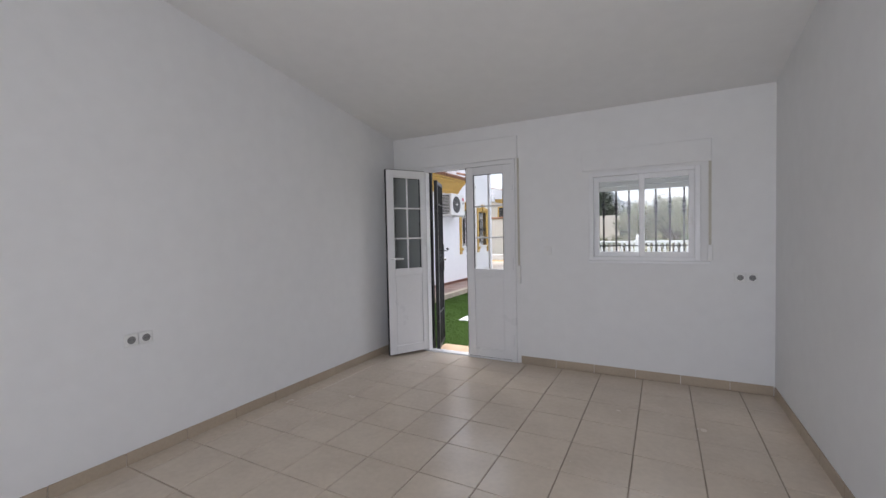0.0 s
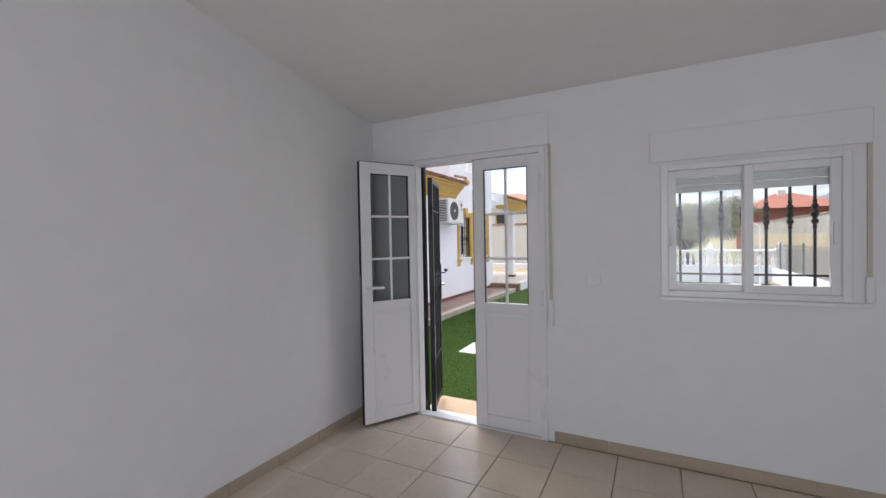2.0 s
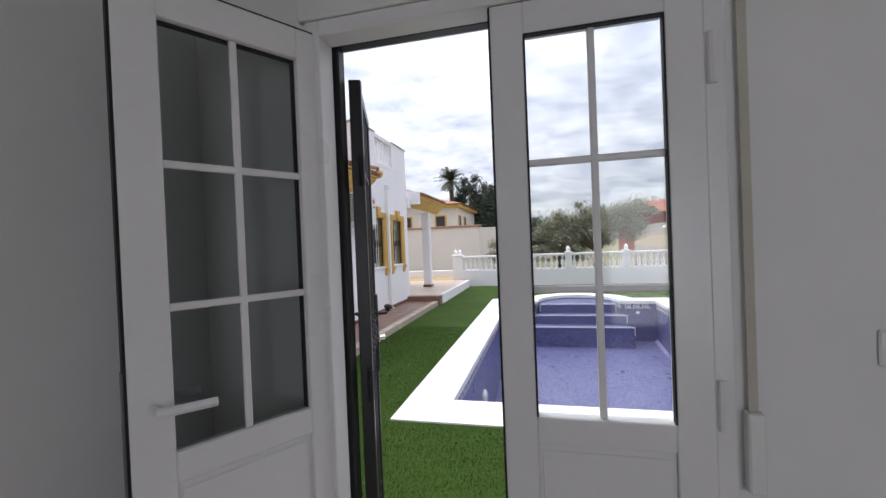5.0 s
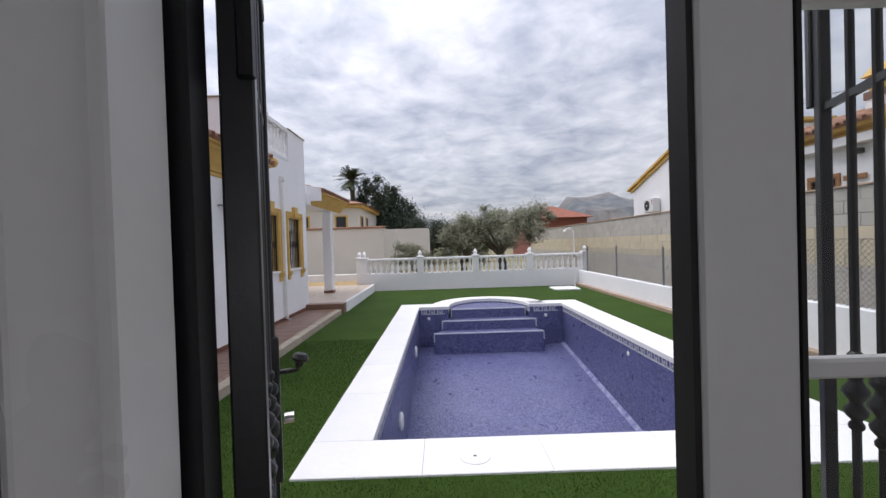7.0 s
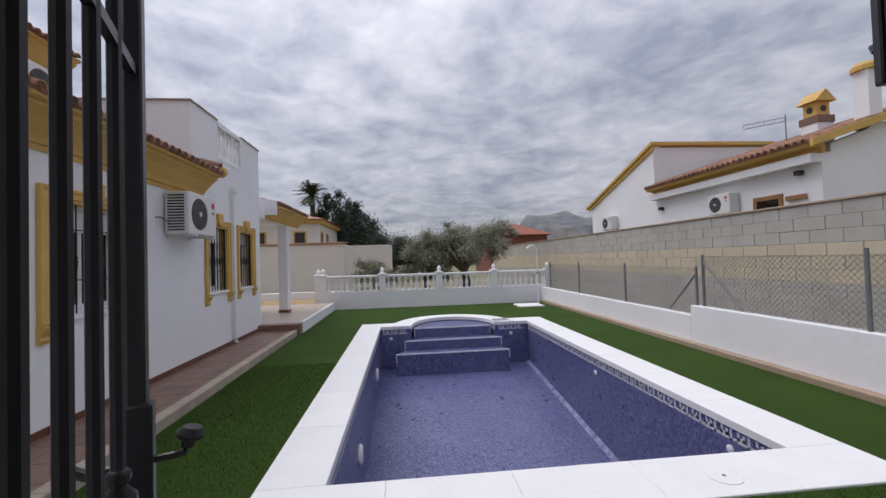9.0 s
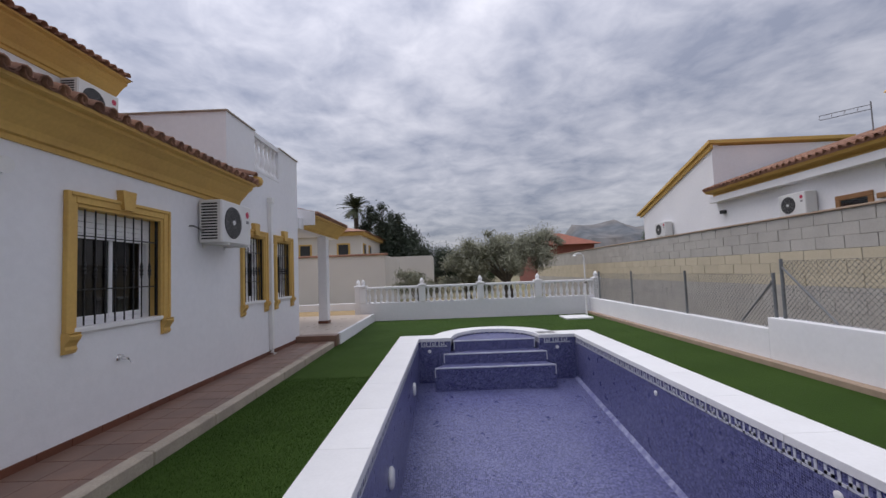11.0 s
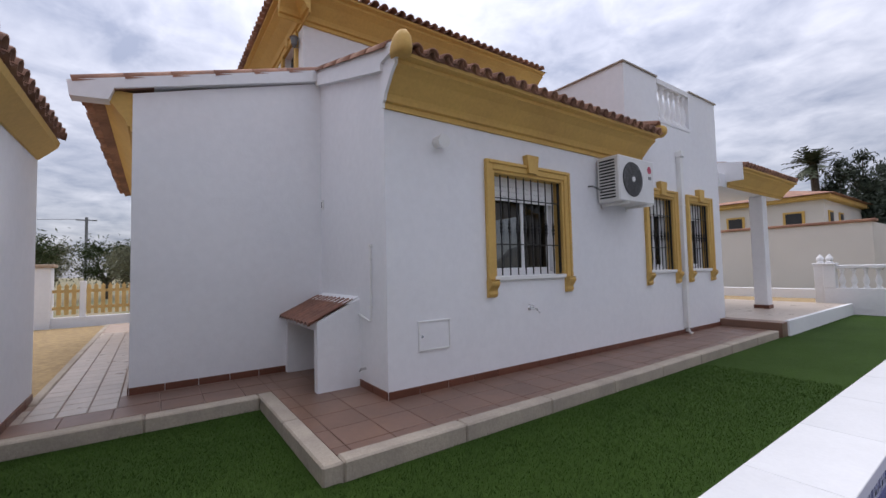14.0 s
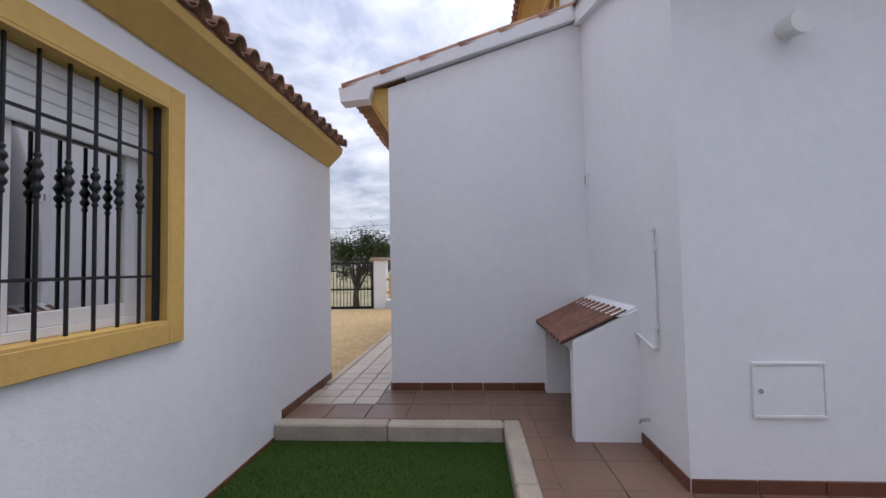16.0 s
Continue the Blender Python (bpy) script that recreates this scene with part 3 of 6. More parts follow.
def kerb_run(pts, w, parent_name, z=WALK + 0.005):
    """Concrete kerb stones about 0.9 m long along a line."""
    for (xa, ya), (xb, yb) in zip(pts, pts[1:]):
        a, b = Vector((xa, ya, 0)), Vector((xb, yb, 0))
        n = max(1, round((b - a).length / 0.9))
        for k in range(n):
            p, q = a.lerp(b, k / n), a.lerp(b, (k + 1) / n)
            x0, x1 = min(p.x, q.x), max(p.x, q.x)
            y0, y1 = min(p.y, q.y), max(p.y, q.y)
            if x1 - x0 < y1 - y0:
                x1 += w; y0 += 0.002; y1 -= 0.002
            else:
                y1 += w; x0 += 0.002; x1 -= 0.002
            dz = random.uniform(-0.004, 0.004)
            part("kerb_stone", box(x0, x1, y0, y1, -0.3, z + dz, 0.012), KERB, parent_name)


kerb = thing("kerb", "weathered beige concrete kerb between turf and tiles", "kerb", kind="structure")
kerb_run([(-3.29, 1.88), (-3.29, 9.3)], 0.13, kerb)
kerb_run([(-4.99, 1.75), (-3.16, 1.75)], 0.13, kerb)
kerb_run([(-4.99, OUTW + 0.002), (-4.99, 1.75)], 0.13, kerb)
kerb_run([(-13.5, 0.02), (-5.95, 0.02)], 0.08, kerb)

# ---- annex: the room and the wall round it ----
BEFORE = set(scene.objects)
TOP = 2.47
DX0, DX1, DZ = -1.09, 0.0, 2.10
WX0, WX1, WZ0, WZ1 = 0.72, 1.61, 1.07, 1.88
BX0, BX1, BZ0, BZ1 = -3.79, -2.505, 0.85, 1.93
wall("wall_annex_pool_side", "x", 0.0, OUT, -6.18, 2.35, -0.3, TOP, [(DX0, DX1, -0.02, DZ), (WX0, WX1, WZ0, WZ1), (BX0, BX1, BZ0, BZ1)], WHITE_OUT, "white rendered wall with a door and barred windows")
wall("wall_room_left", "y", IN_L - 0.12, 0.12, IN_B, -0.001, -0.1, 3.3, [], WHITE_IN, "plain matt white room wall")
wall("wall_room_right", "y", IN_R, 0.237, IN_B, -0.001, -0.1, 3.3, [], WHITE_IN, "plain matt white room wall")
wall("wall_room_back", "x", IN_B - 0.15, 0.15, -6.12, 2.35, -0.3, 3.3, [(0.5, 1.9, 0.15, 2.15)], WHITE_IN, "plain matt white room wall")
wall("wall_annex_end", "y", -6.18, 0.2, IN_B, -0.001, -0.3, 2.45, [], WHITE_OUT, "white rendered end wall of the annex")
SL = 0.16
tagged(obj("wall_annex_gable", prism([(-6.18, -0.001, 2.45), (-6.18, IN_B, 2.45), (-6.18, IN_B, TOP - SL * IN_B + 0.05), (-6.18, -0.001, TOP + 0.03)], (0.2, 0, 0)), WHITE_OUT), "white rendered gable of the annex", "wall", kind="structure")
ceil = bmesh.new()
add_prism(ceil, [(-6.12, 0.0, TOP - 0.0), (-6.12, IN_B, TOP - SL * IN_B), (-6.12, IN_B, TOP + 0.08 - SL * IN_B), (-6.12, 0.0, TOP + 0.08)], (8.4, 0, 0))
tagged(obj("ceiling", ceil, CEIL), "plain white sloping plaster ceiling", "ceiling", kind="structure")
# plaster lining of the inside face
wall("wall_room_front", "x", -0.012, 0.011, IN_L, IN_R, 0.0, TOP, [(DX0, DX1, -0.02, DZ), (WX0, WX1, WZ0, WZ1)], WHITE_IN, "white plastered wall around the terrace door")
floor_bed = tagged(obj("floor", boxes([(IN_L, IN_R, IN_B, 0.0, -0.2, -0.003)]), GROUT_IN), "beige ceramic tiled floor with thin joints", "floor", kind="structure")
tagged(obj("floor_side_room", boxes([(-5.98, IN_L - 0.12, IN_B, 0.0, -0.2, -0.01)]), GROUT_IN), "bare floor of the dark side room", "floor", kind="structure")
base = thing("baseboard", "beige ceramic skirting along the room walls", "baseboard", kind="structure")
y = -0.014
for k in range(15):
    y0 = -1.45 + 0.355 * (3 - k)
    y1 = y0 + 0.352
    y1 = min(y1, -0.014); 
    if y1 - y0 > 0.02 and y0 > IN_B:
        part("skirting_tile", box(IN_L, IN_L + 0.009, y0, y1, 0, 0.078, 0.002), BASEBD, base)
        part("skirting_tile", box(IN_R - 0.009, IN_R, y0, y1, 0, 0.078, 0.002), BASEBD, base)
for k in range(8):
    x0, x1 = 0.045 + k * 0.355, 0.045 + k * 0.355 + 0.352
    x1 = min(x1, IN_R - 0.01)
    if x1 > x0 + 0.02:
        part("skirting_tile", box(x0, x1, -0.0215, -0.0125, 0, 0.078, 0.002), BASEBD, base)
part("skirting_tile", box(IN_L + 0.01, DX0 - 0.05, -0.0215, -0.0125, 0, 0.078, 0.002), BASEBD, base)
threshold = tagged(obj("threshold_step", boxes([(DX0 - 0.1, DX1 + 0.1, OUT + 0.002, 0.64, -0.28, -0.085)], 0.006), mat("sand_step_tile", (0.55, 0.38, 0.24), 0.45, vary=0.05, scale=4)), "sand coloured tiled doorstep outside the terrace door", "step", kind="structure")

# ---- terrace door ----
door = thing("terrace_door", "white aluminium double door with one leaf open inwards", "door", kind="structure")
part("frame", boxes([(DX0, DX0 + 0.045, -0.03, 0.05, 0, DZ), (DX1 - 0.045, DX1, -0.03, 0.05, 0, DZ), (DX0 + 0.045, DX1 - 0.045, -0.03, 0.05, DZ - 0.045, DZ), (DX0 + 0.045, DX1 - 0.045, -0.03, 0.05, -0.01, 0.018)], 0.003), ALU, door)


def door_leaf(at, handle, flip):
    """One leaf 0.50 wide, hinged at x = 0, its face towards -y."""
    w, h, s = 0.503, 2.03, 0.085
    leaf = part("door_leaf", boxes([(0, s, -0.04, 0.0, 0, h), (w - s, w, -0.04, 0.0, 0, h), (s, w - s, -0.04, 0.0, 0, 0.09), (s, w - s, -0.04, 0.0, h - 0.085, h), (s, w - s, -0.04, 0.0, 0.875, 0.945)], 0.003), ALU, door, "white aluminium door leaf, glazed above a solid panel")
    leaf.matrix_basis = at
    part("panel", boxes([(s, w - s, -0.028, -0.012, 0.09, 0.875), (s + 0.01, w - s - 0.01, -0.031, -0.009, 0.11, 0.855)], 0.002), ALU, leaf)
    # same glazing on both leaves; the open one has shade added to its colour
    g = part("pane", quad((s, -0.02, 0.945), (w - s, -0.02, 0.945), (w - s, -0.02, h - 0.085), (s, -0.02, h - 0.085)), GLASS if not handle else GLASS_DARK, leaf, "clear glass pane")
    g.visible_shadow = False
    c = w / 2
    rows = [(c - 0.009, c + 0.009, -0.029, -0.012, 0.945, h - 0.085)]
    for k in (1, 2):
        z = 0.945 + k * (h - 0.085 - 0.945) / 3
        rows.append((s, w - s, -0.0285, -0.0125, z - 0.009, z + 0.009))
    part("glazing_bars", boxes(rows, 0.003), ALU, leaf)
    part("gasket", boxes([(w, w + 0.006, -0.035, -0.004, 0, h), (0, w, -0.035, -0.004, h, h + 0.005), (0, w, -0.035, -0.004, -0.005, 0)] + [(s - 0.0005, s + 0.004, -0.0412, -0.023, 0.945, h - 0.085), (w - s - 0.004, w - s + 0.0005, -0.0412, -0.023, 0.945, h - 0.085), (s, w - s, -0.0412, -0.023, h - 0.089, h - 0.0845)]), RUBBER, leaf)
    for z in (0.2, 1.0, 1.82):
        part("hinge", tube([(-0.012, -0.046, z - 0.06), (-0.012, -0.046, z + 0.06)], 0.011, 8), ALU, leaf)
    if handle:
        hd = part("handle", boxes([(w - 0.06, w - 0.025, -0.05, -0.04, 0.96, 1.12)], 0.004), ALU, leaf, "white lever handle")
        part("lever", tube([(w - 0.042, -0.05, 1.06), (w - 0.042, -0.085, 1.06), (w - 0.06, -0.09, 1.06), (w - 0.16, -0.088, 1.055)], 0.011, 8), ALU, hd)
        part("lock_cylinder", boxes([(w - 0.055, w - 0.03, -0.05, -0.0395, 0.89, 0.95)], 0.006), DARK, hd)
        part("strike_plate", boxes([(w + 0.004, w + 0.009, -0.03, -0.01, 0.85, 1.15)]), STEEL, leaf)
        part("inner_lever", tube([(w - 0.042, 0.01, 1.06), (w - 0.042, 0.045, 1.06), (w - 0.16, 0.048, 1.055)], 0.011, 8), ALU, leaf)
    return leaf


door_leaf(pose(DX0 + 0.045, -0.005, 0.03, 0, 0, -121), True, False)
m_right = Matrix.Translation((DX1 - 0.042, 0.012, 0.022)) @ Matrix.Diagonal((-1, 1, 1, 1))
door_leaf(m_right, False, True)
part("flush_bolt", boxes([(DX1 - 0.042 - 0.506, DX1 - 0.042 - 0.500, -0.03, -0.008, 0.1, 0.35)]), STEEL, door)
part("shutter_box", boxes([(DX0 - 0.02, DX1 + 0.03, -0.035, -0.0125, DZ + 0.002, 2.33)], 0.004), WHITE_IN, door, "white roller shutter box cover")
for x, z0, z1 in ((0.035, 0.82, 2.1),):
    part("shutter_strap", boxes([(x - 0.01, x + 0.01, -0.028, -0.025, z0 + 0.1, z1)]), CREAM, door, "cream shutter strap")
    part("strap_winder", boxes([(x - 0.018, x + 0.018, -0.045, -0.0125, z0, z0 + 0.19)], 0.004), PVC, door)

# ---- iron grille door ----
grille = thing("iron_grille_door", "black wrought iron double security gate standing open outwards", "grille door")
part("frame", boxes([(DX0 - 0.001, DX0 + 0.06, 0.06, 0.10, -0.02, DZ), (DX1 - 0.05, DX1 + 0.001, 0.06, 0.10, -0.02, DZ), (DX0 + 0.06, DX1 - 0.05, 0.06, 0.10, DZ - 0.04, DZ)], 0.003), BLACK, grille)
KNOT = [(0.008, 0), (0.014, 0.006), (0.014, 0.014), (0.009, 0.022), (0.02, 0.035), (0.022, 0.045), (0.012, 0.058), (0.013, 0.064), (0.024, 0.08), (0.024, 0.088), (0.013, 0.104), (0.012, 0.112), (0.021, 0.124), (0.02, 0.135), (0.009, 0.147), (0.014, 0.155), (0.014, 0.163), (0.008, 0.17)]


def knot_mesh():
    me = bpy.data.meshes.new("knot")
    bm = lathe([(r * 0.85, z) for r, z in KNOT], 10)
    for f in bm.faces:
        f.smooth = True
    bm.to_mesh(me); bm.free(); me.materials.append(BLACK)
    return me


KNOT_ME = knot_mesh()


def grille_leaf(at, lever):
    """One gate leaf 0.50 wide, hinged at x = 0, its lock at the free edge."""
    w, h = 0.5, 2.0
    leaf = part("gate_leaf", boxes([(0, 0.045, -0.02, 0.02, 0, h), (w - 0.028, w, -0.012, 0.012, 0, h), (0.045, w - 0.028, -0.015, 0.015, 0, 0.04), (0.045, w - 0.028, -0.015, 0.015, h - 0.04, h)], 0.003), BLACK, grille)
    leaf.matrix_basis = at
    for k in range(4):
        x = 0.045 + (k + 1) * (w - 0.08) / 5
        part("bar", tube([(x, 0, 0.04), (x, 0, h - 0.04)], 0.0085, 8), BLACK, leaf)
        share("knot", KNOT_ME, leaf, pose(x, 0, 1.02) @ Matrix.Diagonal((1.15, 1.15, 1, 1)))
    for z in (0.42, 1.73):
        part("flat_bar", boxes([(0.045, w - 0.035, -0.006, 0.006, z - 0.008, z + 0.008)]), BLACK, leaf)
    for z in (0.3, 1.0, 1.7):
        part("hinge", tube([(-0.008, -0.012, z - 0.05), (-0.008, -0.012, z + 0.05)], 0.011, 8), BLACK, leaf)
    if lever:
        lk = part("lock", boxes([(w - 0.032, w - 0.002, -0.02, 0.02, 0.9, 1.24)], 0.004), BLACK, leaf)
        part("lever", tube([(w - 0.02, -0.02, 1.155), (w - 0.02, -0.045, 1.155), (w - 0.017, -0.058, 1.155), (w - 0.015, -0.063, 1.17)], 0.006, 8), BLACK, lk)
        part("knob", lathe([(0.011, -0.012), (0.014, 0.0), (0.024, 0.006), (0.026, 0.013), (0.017, 0.025), (0.0, 0.029)], 14), BLACK, lk, "ribbed black knob").matrix_basis = pose(w - 0.015, -0.064, 1.172, 15, 0, 0) @ Matrix.Diagonal((0.8, 0.8, 0.8, 1))
        part("outer_lever", tube([(w - 0.02, 0.026, 1.15), (w - 0.02, 0.06, 1.15), (w - 0.015, 0.08, 1.16)], 0.008, 8), BLACK, lk)
        part("cylinder", tube([(w - 0.02, -0.026, 1.045), (w - 0.02, -0.048, 1.045)], 0.013, 12), CHROME, lk, "steel lock cylinder")
    else:
        bolt = part("top_bolt", boxes([(w, w + 0.022, -0.018, 0.018, 1.74, h)], 0.003), BLACK, leaf, "black flush bolt housing")
        part("bolt_lever", tube([(w + 0.02, 0, 1.83), (w + 0.05, -0.005, 1.82), (w + 0.06, -0.008, 1.835)], 0.006, 6), BLACK, bolt)
    return leaf


grille_leaf(pose(-1.008, 0.122, -0.02, 0, 0, 110), True)
grille_leaf(pose(-0.025, 0.122, -0.02, 0, 0, 71), False)


# ---- windows ----
def sash(parent, name, axis, a0, a1, z0, z1, c, s=0.045, d=0.025, glass=GLASS):
    """A glazed sash in a wall along x (or y), its middle at c."""
    rows = [(a0, a0 + s, z0, z1), (a1 - s, a1, z0, z1), (a0 + s, a1 - s, z0, z0 + s), (a0 + s, a1 - s, z1 - s, z1)]
    if axis == "x":
        f = boxes([(p, q, c - d / 2, c + d / 2, r, t) for p, q, r, t in rows], 0.003)
        g = quad((a0 + s, c, z0 + s), (a1 - s, c, z0 + s), (a1 - s, c, z1 - s), (a0 + s, c, z1 - s))
    else:
        f = boxes([(c - d / 2, c + d / 2, p, q, r, t) for p, q, r, t in rows], 0.003)
        g = quad((c, a0 + s, z0 + s), (c, a1 - s, z0 + s), (c, a1 - s, z1 - s), (c, a0 + s, z1 - s))
    o = part(name, f, ALU, parent)
    p = part("pane", g, glass, o, "clear glass pane")
    p.visible_shadow = False
    return o


def grille_bars(parent, axis, a0, a1, z0, z1, c, n, zk, rails):
    def mk(p, q, r, t, d):
        return (p, q, c - d, c + d, r, t) if axis == "x" else (c - d, c + d, p, q, r, t)
    g = part("window_grille", boxes([mk(a0, a0 + 0.025, z0, z1, 0.012), mk(a1 - 0.025, a1, z0, z1, 0.012)] + [mk(a0 + 0.02, a1 - 0.02, z - 0.006, z + 0.006, 0.006) for z in rails], 0.001), BLACK, parent, "black iron window grille")
    for k in range(n):
        a = a0 + (k + 1) * (a1 - a0) / (n + 1)
        p = (a, c) if axis == "x" else (c, a)
        part("bar", tube([(*p, z0), (*p, z1)], 0.008, 6), BLACK, g)
        share("knot", KNOT_ME, g, pose(*p, zk))
    return g


win = thing("window_1", "white aluminium sliding window with black outer bars", "window", kind="structure")
part("window_frame", boxes([(WX0, WX0 + 0.04, -0.03, 0.06, WZ0, WZ1), (WX1 - 0.04, WX1, -0.03, 0.06, WZ0, WZ1), (WX0 + 0.04, WX1 - 0.04, -0.03, 0.06, WZ1 - 0.035, WZ1), (WX0 + 0.04, WX1 - 0.04, -0.03, 0.06, WZ0, WZ0 + 0.035)], 0.003), ALU, win)
part("window_sill", boxes([(WX0 - 0.01, WX1 + 0.07, -0.04, -0.0125, WZ0 - 0.025, WZ0 - 0.001)], 0.003), ALU, win)
wm = (WX0 + WX1) / 2
sash(win, "sash", "x", WX0 + 0.04, wm + 0.02, WZ0 + 0.035, WZ1 - 0.035, 0.025)
sash(win, "sash", "x", wm - 0.02, WX1 - 0.04, WZ0 + 0.035, WZ1 - 0.035, -0.004)
part("latch", boxes([(WX1 - 0.075, WX1 - 0.055, -0.03, -0.015, 1.38, 1.5)], 0.003), PVC, win)
part("latch", boxes([(WX0 + 0.05, WX0 + 0.07, -0.003, 0.012, 1.38, 1.5)], 0.003), PVC, win)
sh = bmesh.new()
for k in range(3):
    add_box(sh, WX0 + 0.04, WX1 - 0.04, 0.045, 0.058, WZ1 - 0.035 - 0.045 * (k + 1), WZ1 - 0.037 - 0.045 * k, 0.004)
part("roller_shutter", sh, PVC, win, "white roller shutter pulled almost up")
part("shutter_box", boxes([(0.66, 1.69, -0.03, -0.0125, 1.905, 2.09)], 0.004), WHITE_IN, win)
part("shutter_strap", boxes([(1.668, 1.688, -0.024, -0.021, 1.2, 1.905)]), CREAM, win, "cream shutter strap")
part("strap_winder", boxes([(1.66, 1.696, -0.035, -0.0125, 1.075, 1.21)], 0.004), PVC, win)
grille_bars(win, "x", WX0, WX1, WZ0, WZ1, OUT - 0.05, 7, 1.47, (1.2,))

win2 = thing("window_2", "barred annex window in a flat ochre surround", "window", kind="structure")
part("surround", boxes([(BX0 - 0.105, BX0, OUT - 0.001, OUT + 0.022, BZ0 - 0.105, BZ1 + 0.105), (BX1, BX1 + 0.105, OUT - 0.001, OUT + 0.022, BZ0 - 0.105, BZ1 + 0.105), (BX0, BX1, OUT - 0.001, OUT + 0.022, BZ1, BZ1 + 0.105), (BX0, BX1, OUT - 0.001, OUT + 0.022, BZ0 - 0.105, BZ0)], 0.003), OCHRE, win2, "flat ochre painted surround")
part("reveal", boxes([(BX0 - 0.001, BX0 + 0.012, 0.07, OUT + 0.02, BZ0, BZ1), (BX1 - 0.012, BX1 + 0.001, 0.07, OUT + 0.02, BZ0, BZ1), (BX0 + 0.012, BX1 - 0.012, 0.07, OUT + 0.02, BZ1 - 0.012, BZ1 + 0.001), (BX0 + 0.012, BX1 - 0.012, 0.07, OUT + 0.02, BZ0 - 0.001, BZ0 + 0.012)]), OCHRE, win2)
part("window_frame", boxes([(BX0 + 0.012, BX0 + 0.07, 0.02, 0.09, BZ0, BZ1), (BX1 - 0.07, BX1 - 0.012, 0.02, 0.09, BZ0, BZ1), (BX0 + 0.07, BX1 - 0.07, 0.02, 0.09, BZ1 - 0.05, BZ1 - 0.013), (BX0 + 0.07, BX1 - 0.07, 0.02, 0.09, BZ0 + 0.012, BZ0 + 0.05)], 0.003), ALU, win2)
bm_ = (BX0 + BX1) / 2
# the dark of the room behind is put into these panes' tint
sash(win2, "sash", "x", BX0 + 0.07, bm_ + 0.03, BZ0 + 0.05, BZ1 - 0.05, 0.07, 0.06, glass=GLASS_DIM_ROOM)
sash(win2, "sash", "x", bm_ - 0.03, BX1 - 0.07, BZ0 + 0.05, BZ1 - 0.05, 0.04, 0.06, glass=GLASS_DIM_ROOM)
sh = bmesh.new()
for k in range(5):
    add_box(sh, BX0 + 0.06, BX1 - 0.06, 0.092, 0.106, BZ1 - 0.013 - 0.055 * (k + 1), BZ1 - 0.015 - 0.055 * k, 0.005)
part("roller_shutter", sh, PVC, win2, "white roller shutter a quarter lowered")
grille_bars(win2, "x", BX0 + 0.014, BX1 - 0.014, BZ0 + 0.014, BZ1 - 0.014, OUT - 0.03, 10, 1.37, (1.08, 1.68))


# ---- annex roof ----
annex_roof = thing("annex_roof", "clay tiled annex roof with an ochre eaves moulding", "roof", kind="structure")
part("eaves_moulding", prism([(-6.12, OUT, 2.18), (-6.12, OUT + 0.02, 2.18), (-6.12, OUT + 0.15, 2.31), (-6.12, OUT + 0.165, 2.36), (-6.12, OUT, 2.40)], (8.4, 0, 0)), OCHRE, annex_roof, "ochre painted eaves moulding")
part("roof_deck", prism([(-6.16, OUT + 0.15, 2.375), (-6.16, 0.0, 2.56), (-6.16, IN_B - 0.3, 2.48 + 0.26 * 5.99), (-6.16, IN_B - 0.3, 2.52 + 0.26 * 5.99), (-6.16, 0.0, 2.60), (-6.16, OUT + 0.15, 2.39)], (8.5, 0, 0)), ROOF, annex_roof)

SOCKETS = [("x", 1.885, 0.94), ("x", 1.965, 0.94), ("y", -2.82, 0.745), ("y", -2.74, 0.745)]
for ax, a, z in SOCKETS:
    s_ = tagged(obj("power_socket", boxes([(-0.038, 0.038, -0.012, 0.0, -0.038, 0.038)], 0.004), PVC), "square white power socket on the room wall", "socket", "room sockets")
    part("well", lathe([(0.0, 0.0), (0.021, 0.0), (0.023, 0.003), (0.0, 0.0031)], 18), GREY, s_).matrix_basis = pose(0, -0.0115, 0, 90, 0, 0)
    for dx in (-0.009, 0.009):
        part("contact", lathe([(0.0, 0), (0.003, 0), (0.003, 0.002), (0, 0.002)], 8), DARK, s_).matrix_basis = pose(dx, -0.0142, 0, 90, 0, 0)
    s_.matrix_basis = pose(a, -0.0125, z) if ax == "x" else pose(IN_L, a, z, 0, 0, 90)
sw = tagged(obj("light_switch", boxes([(0.285, 0.365, -0.021, -0.0125, 1.12, 1.2)], 0.004), PVC), "square white light switch beside the terrace door", "switch")
part("rocker", boxes([(0.303, 0.347, -0.026, -0.0205, 1.138, 1.182)], 0.003), PVC, sw)
lay("floor_tile", TC, IN_L + 0.002, IN_R - 0.002, IN_B + 0.01, -0.035, 0.355, 0.005, 0.105, -1.45, 0.004, TILE_IN, floor_bed)
for ob in set(scene.objects) - BEFORE:
    if ob.parent is None:
        ob.location.y += BACK
        ob.location.x += ASIDE



# ---- roofs and mouldings ----
def profile_run(pts, start, out, along):
    """A moulding: outline of (outward, z) swept along a straight line."""
    o, s = Vector(out), Vector(start)
    return prism([s + o * a + Vector((0, 0, z)) for a, z in pts], along)


CORN = [(0, 0), (0.02, 0), (0.02, 0.05), (0.05, 0.06), (0.06, 0.09), (0.075, 0.12), (0.13, 0.18), (0.19, 0.25), (0.24, 0.29), (0.27, 0.31), (0.27, 0.345), (0.33, 0.36), (0.33, 0.39), (0, 0.39)]


